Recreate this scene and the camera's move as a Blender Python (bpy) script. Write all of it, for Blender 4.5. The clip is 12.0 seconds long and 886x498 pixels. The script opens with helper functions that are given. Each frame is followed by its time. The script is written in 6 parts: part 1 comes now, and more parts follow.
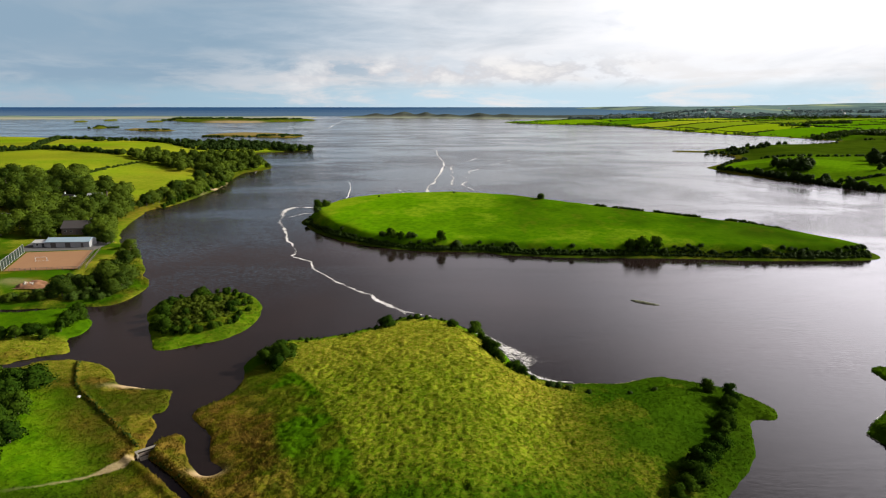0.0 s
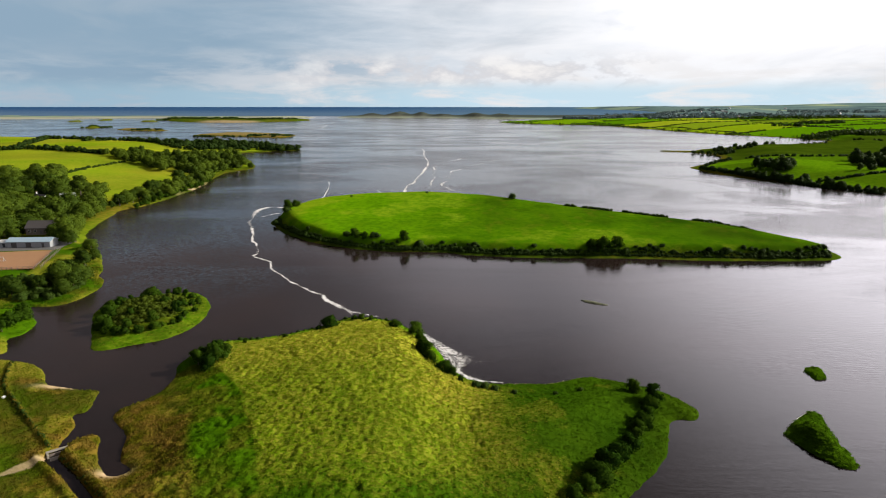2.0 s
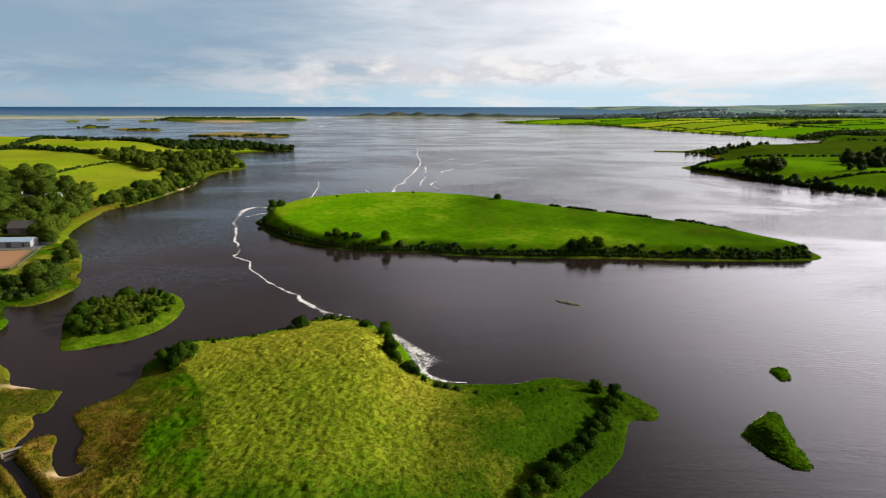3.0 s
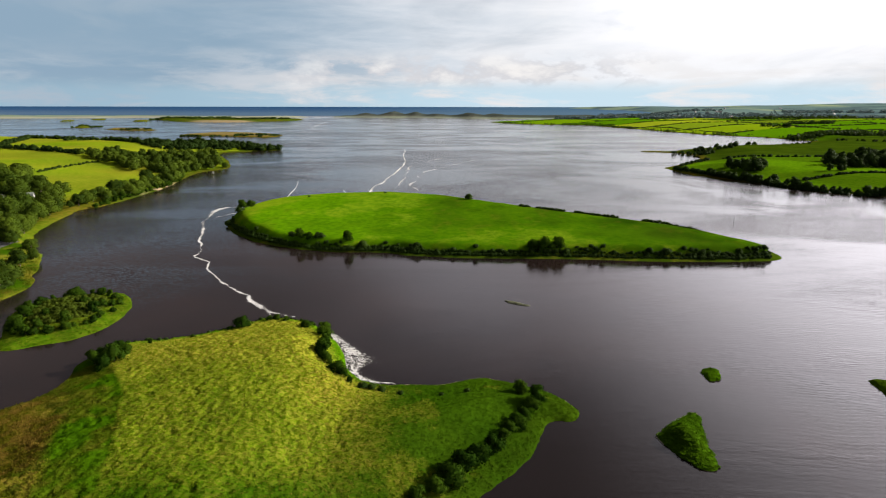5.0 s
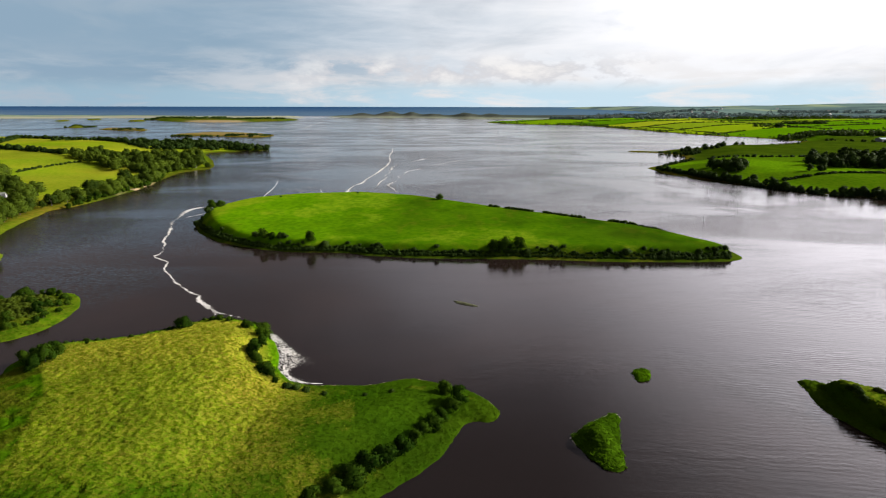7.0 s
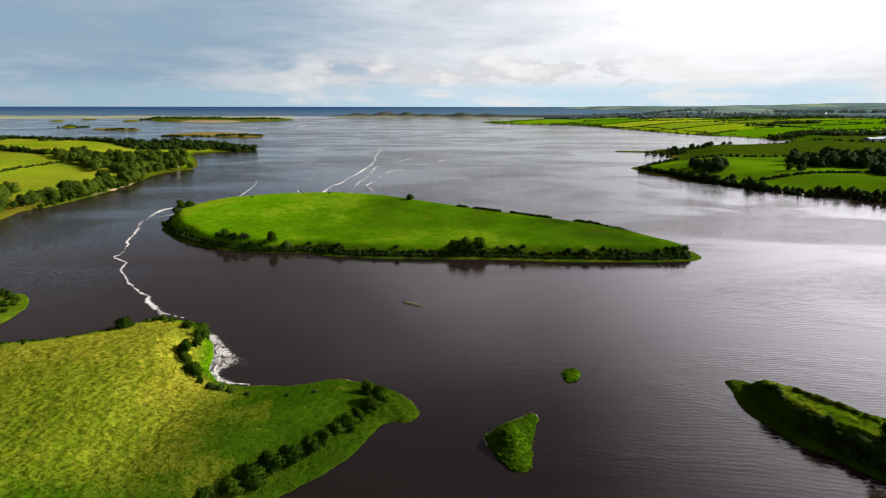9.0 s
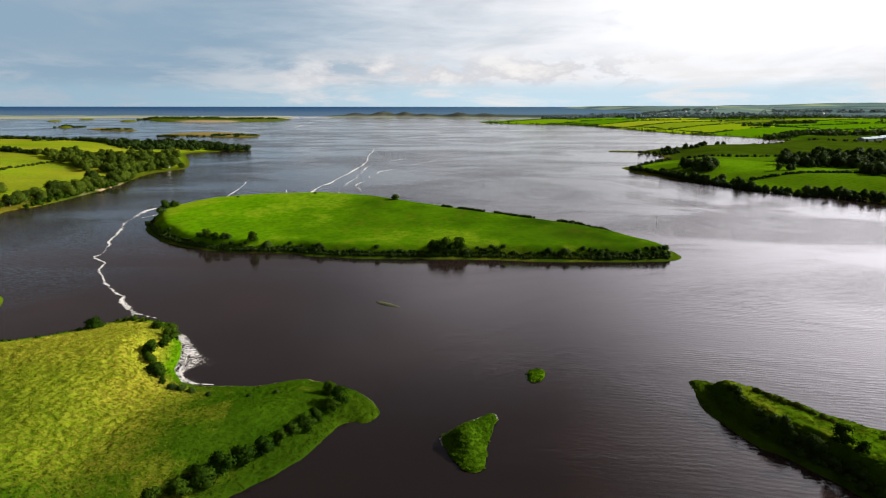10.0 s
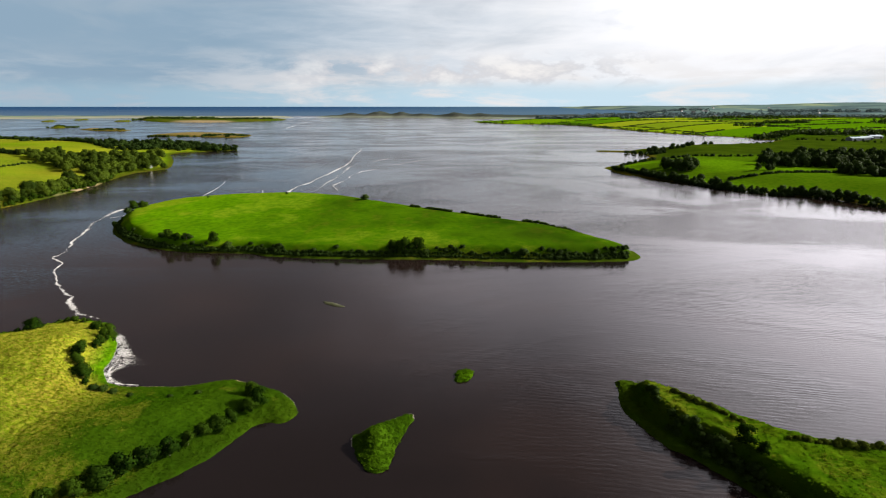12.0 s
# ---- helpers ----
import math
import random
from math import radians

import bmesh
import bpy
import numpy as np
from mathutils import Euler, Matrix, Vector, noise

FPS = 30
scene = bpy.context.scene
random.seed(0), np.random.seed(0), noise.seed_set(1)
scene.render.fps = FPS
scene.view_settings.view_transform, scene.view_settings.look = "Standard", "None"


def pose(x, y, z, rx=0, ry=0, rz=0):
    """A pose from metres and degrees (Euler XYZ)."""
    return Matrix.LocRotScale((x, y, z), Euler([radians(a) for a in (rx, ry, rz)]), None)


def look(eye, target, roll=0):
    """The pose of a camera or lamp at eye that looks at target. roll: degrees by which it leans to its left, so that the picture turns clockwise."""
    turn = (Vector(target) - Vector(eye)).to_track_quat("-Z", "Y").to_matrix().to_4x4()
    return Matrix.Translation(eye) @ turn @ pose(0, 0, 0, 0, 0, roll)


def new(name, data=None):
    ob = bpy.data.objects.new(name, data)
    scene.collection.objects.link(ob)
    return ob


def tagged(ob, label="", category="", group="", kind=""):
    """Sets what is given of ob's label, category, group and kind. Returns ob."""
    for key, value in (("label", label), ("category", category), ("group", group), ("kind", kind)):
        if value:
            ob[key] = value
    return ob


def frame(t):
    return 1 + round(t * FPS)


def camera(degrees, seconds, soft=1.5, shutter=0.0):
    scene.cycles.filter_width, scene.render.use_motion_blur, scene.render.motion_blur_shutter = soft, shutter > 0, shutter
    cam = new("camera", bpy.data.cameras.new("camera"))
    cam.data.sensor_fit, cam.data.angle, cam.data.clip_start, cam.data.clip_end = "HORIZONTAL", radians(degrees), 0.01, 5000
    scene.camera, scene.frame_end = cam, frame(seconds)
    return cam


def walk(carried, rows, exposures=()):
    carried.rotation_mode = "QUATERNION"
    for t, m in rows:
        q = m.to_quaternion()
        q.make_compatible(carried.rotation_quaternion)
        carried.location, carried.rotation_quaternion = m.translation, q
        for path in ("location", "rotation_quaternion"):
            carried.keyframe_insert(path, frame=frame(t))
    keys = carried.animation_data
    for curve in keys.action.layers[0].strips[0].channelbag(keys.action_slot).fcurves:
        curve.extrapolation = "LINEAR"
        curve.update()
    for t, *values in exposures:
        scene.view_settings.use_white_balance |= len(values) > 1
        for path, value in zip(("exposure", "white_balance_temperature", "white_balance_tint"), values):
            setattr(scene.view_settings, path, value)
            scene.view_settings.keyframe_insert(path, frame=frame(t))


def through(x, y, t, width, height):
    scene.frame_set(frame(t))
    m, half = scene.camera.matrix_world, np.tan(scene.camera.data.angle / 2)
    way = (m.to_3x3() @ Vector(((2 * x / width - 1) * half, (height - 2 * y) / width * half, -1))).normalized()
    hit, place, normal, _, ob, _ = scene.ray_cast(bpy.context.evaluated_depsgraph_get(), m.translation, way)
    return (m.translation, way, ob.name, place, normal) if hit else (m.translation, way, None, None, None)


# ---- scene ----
cam = camera(74.0, 12.0, soft=1.1)
METRES, EYE, TILT, LEAN, TURN = 119.6, 75.0, -13.98, 0.0, 0.0
ROWS = [
    (0.0, 0.0, 0.0, 0.0, 0.0, 0.0, -0.0),
    (0.5, 0.0406, -0.0001, 0.0005, -0.01, -0.01, -0.01),
    (1.0, 0.08, -0.0001, 0.0008, -0.02, -0.01, 0.0),
    (1.5, 0.1209, 0.0002, 0.001, -0.03, -0.01, 0.0),
    (2.0, 0.1618, 0.0003, 0.001, -0.04, -0.02, -0.0),
    (2.5, 0.203, 0.0004, 0.0013, -0.04, -0.02, -0.01),
    (3.0, 0.2442, 0.0005, 0.0017, -0.05, -0.02, -0.03),
    (5.0, 0.4096, 0.0011, 0.0032, -0.07, -0.03, -0.06),
    (5.5, 0.4508, 0.0014, 0.0036, -0.08, -0.03, -0.07),
    (6.0, 0.4923, 0.0013, 0.0039, -0.08, -0.03, -0.06),
    (6.5, 0.534, 0.0014, 0.0042, -0.08, -0.03, -0.06),
    (7.0, 0.5756, 0.0016, 0.0044, -0.08, -0.03, -0.07),
    (9.0, 0.7437, 0.0002, 0.0058, -0.1, -0.04, -0.02),
    (9.5, 0.7858, 0.0004, 0.0061, -0.11, -0.04, -0.01),
    (10.0, 0.8279, 0.0008, 0.0065, -0.11, -0.05, -0.0),
    (10.5, 0.8706, 0.0007, 0.0065, -0.12, -0.07, 0.02),
    (11.0, 0.9134, 0.0007, 0.0068, -0.13, -0.08, 0.03),
    (11.5, 0.9566, 0.0009, 0.0072, -0.12, -0.07, 0.04),
    (12.0, 1.0, 0.0012, 0.0074, -0.12, -0.06, 0.04),
]
walk(cam, [(t, pose(0, 0, EYE, TILT, LEAN, TURN) @ pose(METRES * x, METRES * y, METRES * z, 90 + pitch, roll, yaw)) for t, x, y, z, yaw, pitch, roll in ROWS])

# ---- world, sun, exposure ----
SUN_AZ, SUN_EL = 76.0, 27.0          # degrees to the right of straight ahead, and up
SKY_GAIN, SUN_GAIN, STOPS = 0.5, 5.3, 0.9


class Nodes:
    """A small writer of node trees: call it with a node type, settings and inputs by name or number."""

    def __init__(self, tree):
        self.tree = tree
        tree.nodes.clear()

    def __call__(self, kind, inputs=None, **settings):
        n = self.tree.nodes.new(kind)
        for k, v in settings.items():
            setattr(n, k, v)
        for k, v in (inputs or {}).items():
            if isinstance(v, bpy.types.NodeSocket):
                self.tree.links.new(v, n.inputs[k])
            else:
                n.inputs[k].default_value = v
        return n

    def math(self, op, a, b=0.0, c=0.0, clamp=False):
        return self("ShaderNodeMath", {0: a, 1: b, 2: c}, operation=op, use_clamp=clamp).outputs[0]

    def mix(self, f, a, b, blend="MIX"):
        n = self("ShaderNodeMix", {0: f, 6: a, 7: b}, data_type="RGBA", blend_type=blend)
        return n.outputs[2]

    def ramp(self, f, lo, hi, a=0.0, b=1.0):
        return self("ShaderNodeMapRange", {0: f, 1: lo, 2: hi, 3: a, 4: b}, interpolation_type="SMOOTHSTEP").outputs[0]

    def noise(self, vec, scale, detail=4.0, rough=0.55, dist=0.0):
        return self("ShaderNodeTexNoise", {"Vector": vec, "Scale": scale, "Detail": detail, "Roughness": rough, "Distortion": dist}).outputs[0]


def rgb(r, g, b):
    return (r, g, b, 1.0)


def make_world():
    world = bpy.data.worlds.new("sky")
    scene.world = world
    world.use_nodes = True
    w = Nodes(world.node_tree)
    sky = w("ShaderNodeTexSky", sky_type="NISHITA", sun_disc=False, sun_elevation=radians(SUN_EL), sun_rotation=radians(SUN_AZ), altitude=50.0, dust_density=1.5)
    blue = w.mix(1.0, sky.outputs[0], rgb(0.10, 0.10, 0.10), "MULTIPLY")
    way = w("ShaderNodeTexCoord").outputs["Generated"]
    part = w("ShaderNodeSeparateXYZ", {0: way})
    x, y, z = part.outputs
    up = w.math("MAXIMUM", z, 0.0)
    # cloud layer seen in perspective: flattened towards the horizon
    deep = w.math("ADD", up, 0.055)
    px = w.math("DIVIDE", x, deep)
    py = w.math("DIVIDE", y, deep)
    plane = w("ShaderNodeCombineXYZ", {0: px, 1: py, 2: 0.0}).outputs[0]
    tall = w("ShaderNodeMapping", {0: way, 3: (1.0, 1.0, 5.0)}).outputs[0]
    big = w.noise(plane, 0.16, 5.0, 0.55, 0.4)
    fine = w.noise(tall, 6.0, 6.0, 0.6, 0.3)
    # side of the sky that the sun lights from behind: from dull blue-grey to white
    a = radians(SUN_AZ + 10)
    sunward = w.math("ADD", w.math("MULTIPLY", x, math.sin(a)), w.math("MULTIPLY", y, math.cos(a)))
    glow = w.math("ADD", sunward, w.math("MULTIPLY", w.math("SUBTRACT", fine, 0.5), 0.5))
    glow = w.math("ADD", glow, w.math("MULTIPLY", w.math("SUBTRACT", big, 0.5), 0.45))
    lit = w.ramp(glow, -0.40, 0.44)
    dull, white = rgb(0.30, 0.43, 0.56), rgb(1.03, 1.035, 1.07)
    cloud = w.mix(lit, dull, white)
    shade = w.noise(w("ShaderNodeMapping", {0: way, 1: (3.0, 1.0, 0.0), 3: (1.0, 1.0, 4.0)}).outputs[0], 4.2, 6.0, 0.55, 0.5)
    cloud = w.mix(w.ramp(shade, 0.48, 0.68, 0.0, 0.62), cloud, w.mix(lit, rgb(0.40, 0.50, 0.60), rgb(0.66, 0.70, 0.76)))
    cloud = w.mix(w.ramp(shade, 0.42, 0.28, 0.0, 0.5), cloud, w.mix(lit, rgb(0.46, 0.56, 0.66), rgb(1.1, 1.08, 1.08)))
    # pale banks low over the sea
    low = w.math("MULTIPLY", w.math("MULTIPLY", w.ramp(up, 0.10, 0.015), w.ramp(fine, 0.40, 0.60)), w.ramp(sunward, -0.42, -0.05, 0.35, 1.0))
    cloud = w.mix(w.math("MULTIPLY", low, 0.7), cloud, rgb(0.86, 0.84, 0.84))
    puff = w.noise(w("ShaderNodeMapping", {0: way, 1: (0.4, 0.0, 0.2), 3: (1.0, 1.0, 2.4)}).outputs[0], 11.0, 7.0, 0.6, 0.2)
    heap = w.math("MULTIPLY", w.math("MULTIPLY", w.ramp(up, 0.088, 0.050), w.ramp(up, 0.016, 0.030)), w.math("MULTIPLY", w.math("MULTIPLY", w.ramp(sunward, -0.30, -0.05), w.ramp(sunward, 0.52, 0.25)), w.ramp(puff, 0.43, 0.53)))
    cloud = w.mix(w.math("MULTIPLY", heap, 0.85), cloud, w.mix(w.ramp(puff, 0.48, 0.68), rgb(0.70, 0.70, 0.74), rgb(1.0, 0.97, 0.95)))
    gap = w.math("MULTIPLY", w.ramp(fine, 0.66, 0.46), w.ramp(up, 0.040, 0.012, 0.0, 0.9))
    clear = w.mix(w.ramp(up, 0.0, 0.2), w.mix(w.ramp(sunward, -0.5, 0.25), rgb(0.36, 0.53, 0.66), rgb(0.60, 0.80, 0.93)), blue)
    both = w.mix(gap, cloud, clear)
    # heavy grey cloud overhead
    both = w.mix(w.ramp(up, 0.135, 0.25, 0.0, 0.9), both, w.mix(w.ramp(glow, -0.36, 0.26), rgb(0.200, 0.155, 0.158), rgb(0.390, 0.365, 0.425)))
    # a paler bank ahead, halfway up, and the darkest cloud above it
    bank = w.math("MULTIPLY", w.ramp(glow, -0.26, 0.20), w.math("MULTIPLY", w.ramp(up, 0.16, 0.24), w.ramp(up, 0.48, 0.32)))
    both = w.mix(w.math("MULTIPLY", bank, 0.85), both, rgb(1.08, 1.02, 1.12))
    both = w.mix(w.ramp(up, 0.40, 0.56, 0.0, 0.75), both, rgb(0.080, 0.072, 0.088))
    # brighter overhead towards the sun
    bright = w.math("MULTIPLY", w.ramp(sunward, 0.22, 0.74), w.math("MULTIPLY", w.ramp(up, 0.05, 0.25), w.ramp(up, 0.75, 0.38, 0.12, 1.0)))
    both = w.mix(bright, both, rgb(4.2, 4.0, 4.3))
    back = w("ShaderNodeBackground", {0: both, 1: SKY_GAIN})
    w("ShaderNodeOutputWorld", {0: back.outputs[0]})


make_world()
sun = new("sun", bpy.data.lights.new("sun", "SUN"))
sun.data.energy, sun.data.angle, sun.data.color = SUN_GAIN, radians(0.6), (1.0, 0.93, 0.80)
sa, se = radians(SUN_AZ), radians(SUN_EL)
sun.matrix_world = look((500 * math.sin(sa) * math.cos(se), 500 * math.cos(sa) * math.cos(se), 500 * math.sin(se)), (0, 0, 0))
scene.view_settings.exposure = STOPS

# ---- number fields ----


def hashed(ix, iy, seed):
    n = (ix.astype(np.int64) * 374761393 + iy.astype(np.int64) * 668265263 + seed * 974711) & 0x7FFFFFFF
    n = ((n ^ (n >> 13)) * 1274126177) & 0x7FFFFFFF
    return ((n ^ (n >> 16)) & 0xFFFFFF) / float(0xFFFFFF)


def value_noise(x, y, size, seed=0):
    x, y = np.asarray(x, float) / size, np.asarray(y, float) / size
    ix, iy = np.floor(x), np.floor(y)
    fx, fy = x - ix, y - iy
    fx, fy = fx * fx * (3 - 2 * fx), fy * fy * (3 - 2 * fy)
    a, b = hashed(ix, iy, seed), hashed(ix + 1, iy, seed)
    c, d = hashed(ix, iy + 1, seed), hashed(ix + 1, iy + 1, seed)
    return (a + (b - a) * fx) * (1 - fy) + (c + (d - c) * fx) * fy


def fbm(x, y, size, octaves=4, seed=0):
    total, amp, norm = 0.0, 1.0, 0.0
    for k in range(octaves):
        total = total + amp * value_noise(x, y, size / 2 ** k, seed + 17 * k)
        norm, amp = norm + amp, amp * 0.55
    return total / norm


def smooth(a, b, v):
    t = np.clip((v - a) / (b - a), 0, 1)
    return t * t * (3 - 2 * t)


def bell(v, mid, wide):
    return np.exp(-((v - mid) / wide) ** 2)


def curve_through(ctrl, each=6, closed=True):
    """A smooth line through the control points."""
    p = np.array(ctrl, float)
    n = len(p)
    out = []
    for i in range(n if closed else n - 1):
        if closed:
            a, b, c, d = p[i - 1], p[i], p[(i + 1) % n], p[(i + 2) % n]
        else:
            a, b, c, d = p[max(i - 1, 0)], p[i], p[i + 1], p[min(i + 2, n - 1)]
        for t in np.arange(each) / each:
            out.append(0.5 * (2 * b + (c - a) * t + (2 * a - 5 * b + 4 * c - d) * t * t + (3 * b - a - 3 * c + d) * t ** 3))
    if not closed:
        out.append(p[-1])
    return np.array(out)


def inside_by(x, y, line):
    """Metres inside a closed line; minus: outside."""
    x, y = np.asarray(x, float), np.asarray(y, float)
    if x.size < 64:
        a, b = line, np.roll(line, -1, 0)
        d = b - a
        px, py = x.reshape(-1, 1) - a[:, 0], y.reshape(-1, 1) - a[:, 1]
        t = np.clip((px * d[:, 0] + py * d[:, 1]) / ((d * d).sum(1) + 1e-12), 0, 1)
        best = ((px - t * d[:, 0]) ** 2 + (py - t * d[:, 1]) ** 2).min(1)
        up = np.where(d[:, 1] == 0, 1e-12, d[:, 1])
        cross = ((a[:, 1] > y.reshape(-1, 1)) != (b[:, 1] > y.reshape(-1, 1))) & (px < py * d[:, 0] / up)
        return (np.where(cross.sum(1) % 2 == 1, 1, -1) * np.sqrt(best)).reshape(x.shape)
    best = np.full(x.shape, 1e12)
    odd = np.zeros(x.shape, bool)
    for (ax, ay), (bx, by) in zip(line, np.roll(line, -1, 0)):
        dx, dy = bx - ax, by - ay
        t = np.clip(((x - ax) * dx + (y - ay) * dy) / (dx * dx + dy * dy + 1e-12), 0, 1)
        best = np.minimum(best, (x - ax - t * dx) ** 2 + (y - ay - t * dy) ** 2)
        if ay != by:
            odd ^= ((ay > y) != (by > y)) & (x < ax + (y - ay) * dx / dy)
    return np.where(odd, 1, -1) * np.sqrt(best)


def steps(*parts):
    """Grid lines: (from, to, spacing) stretches end to end."""
    out = [np.arange(a, b, s) for a, b, s in parts]
    return np.concatenate(out + [[parts[-1][1]]])


# ---- materials ----


def surface(name):
    m = bpy.data.materials.new(name)
    m.use_nodes = True
    return m, Nodes(m.node_tree)


def finish(k, colour, rough=0.8, bump=None, strength=0.3, distance=0.1, through=None, **more):
    inputs = {"Base Color": colour, "Roughness": rough}
    if bump is not None:
        inputs["Normal"] = k("ShaderNodeBump", {"Height": bump, "Strength": strength, "Distance": distance}).outputs[0]
    inputs.update(more)
    b = k("ShaderNodeBsdfPrincipled", inputs)
    out = b.outputs[0]
    if through is not None:
        t = k("ShaderNodeBsdfTranslucent", {0: through})
        out = k("ShaderNodeMixShader", {0: 0.2, 1: out, 2: t.outputs[0]}).outputs[0]
    k("ShaderNodeOutputMaterial", {0: out})


def make_grass():
    """Turf, from the cover that each land carries: r dry, g rush, b bare, and a the tint of its field."""
    m, k = surface("grass")
    at = k("ShaderNodeAttribute", attribute_name="cover")
    r, g, b = k("ShaderNodeSeparateColor", {0: at.outputs[0]}).outputs
    where = k("ShaderNodeNewGeometry").outputs["Position"]
    wide = k.noise(where, 0.035, 4.0)
    mid = k.noise(where, 0.28, 4.0)
    combed = k("ShaderNodeMapping", {0: where, 2: (0, 0, radians(35)), 3: (0.75, 1.1, 1.0)}).outputs[0]
    tuft = k.noise(combed, 1.5, 5.0, 0.62, 0.5)
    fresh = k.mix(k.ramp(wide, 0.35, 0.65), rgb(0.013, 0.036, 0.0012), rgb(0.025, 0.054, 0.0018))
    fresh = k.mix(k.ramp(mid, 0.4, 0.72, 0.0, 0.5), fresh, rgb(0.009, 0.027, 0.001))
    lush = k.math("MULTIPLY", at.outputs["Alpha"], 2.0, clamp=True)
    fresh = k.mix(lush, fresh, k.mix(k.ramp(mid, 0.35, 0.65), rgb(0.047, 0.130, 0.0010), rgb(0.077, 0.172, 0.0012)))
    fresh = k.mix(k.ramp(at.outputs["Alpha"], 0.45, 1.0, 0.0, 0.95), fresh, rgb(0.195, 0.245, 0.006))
    patch = k.math("ADD", r, k.math("ADD", k.math("MULTIPLY", k.math("SUBTRACT", mid, 0.5), 0.40), k.math("MULTIPLY", k.math("SUBTRACT", tuft, 0.5), 0.35)), clamp=True)
    patch = k.math("MULTIPLY", patch, k.ramp(r, 0.0, 0.12))
    straw = k.mix(k.ramp(tuft, 0.35, 0.7), rgb(0.158, 0.180, 0.006), rgb(0.310, 0.232, 0.036))
    c = k.mix(patch, fresh, straw)
    rush = k.mix(k.ramp(mid, 0.36, 0.62), rgb(0.066, 0.060, 0.004), rgb(0.116, 0.074, 0.012))
    c = k.mix(k.math("MULTIPLY", g, k.ramp(tuft, 0.25, 0.6, 0.55, 1.0)), c, rush)
    sand = k.mix(tuft, rgb(0.26, 0.18, 0.10), rgb(0.42, 0.32, 0.20))
    c = k.mix(b, c, sand)
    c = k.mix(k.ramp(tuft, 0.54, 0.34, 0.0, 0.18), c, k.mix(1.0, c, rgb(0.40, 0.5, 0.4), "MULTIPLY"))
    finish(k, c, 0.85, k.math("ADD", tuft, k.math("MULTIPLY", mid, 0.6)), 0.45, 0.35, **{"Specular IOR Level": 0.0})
    return m


def make_leaves(name, light, dark, shine=0.02):
    m, k = surface(name)
    isle = k("ShaderNodeNewGeometry").outputs["Random Per Island"]
    own = k("ShaderNodeObjectInfo").outputs["Random"]
    f = k.math("ADD", k.math("MULTIPLY", isle, 0.40), k.math("MULTIPLY", k.math("POWER", own, 1.15), 0.60))
    c = k.mix(f, rgb(*dark), rgb(*light))
    finish(k, c, 0.65, through=c, **{"Specular IOR Level": shine})
    return m


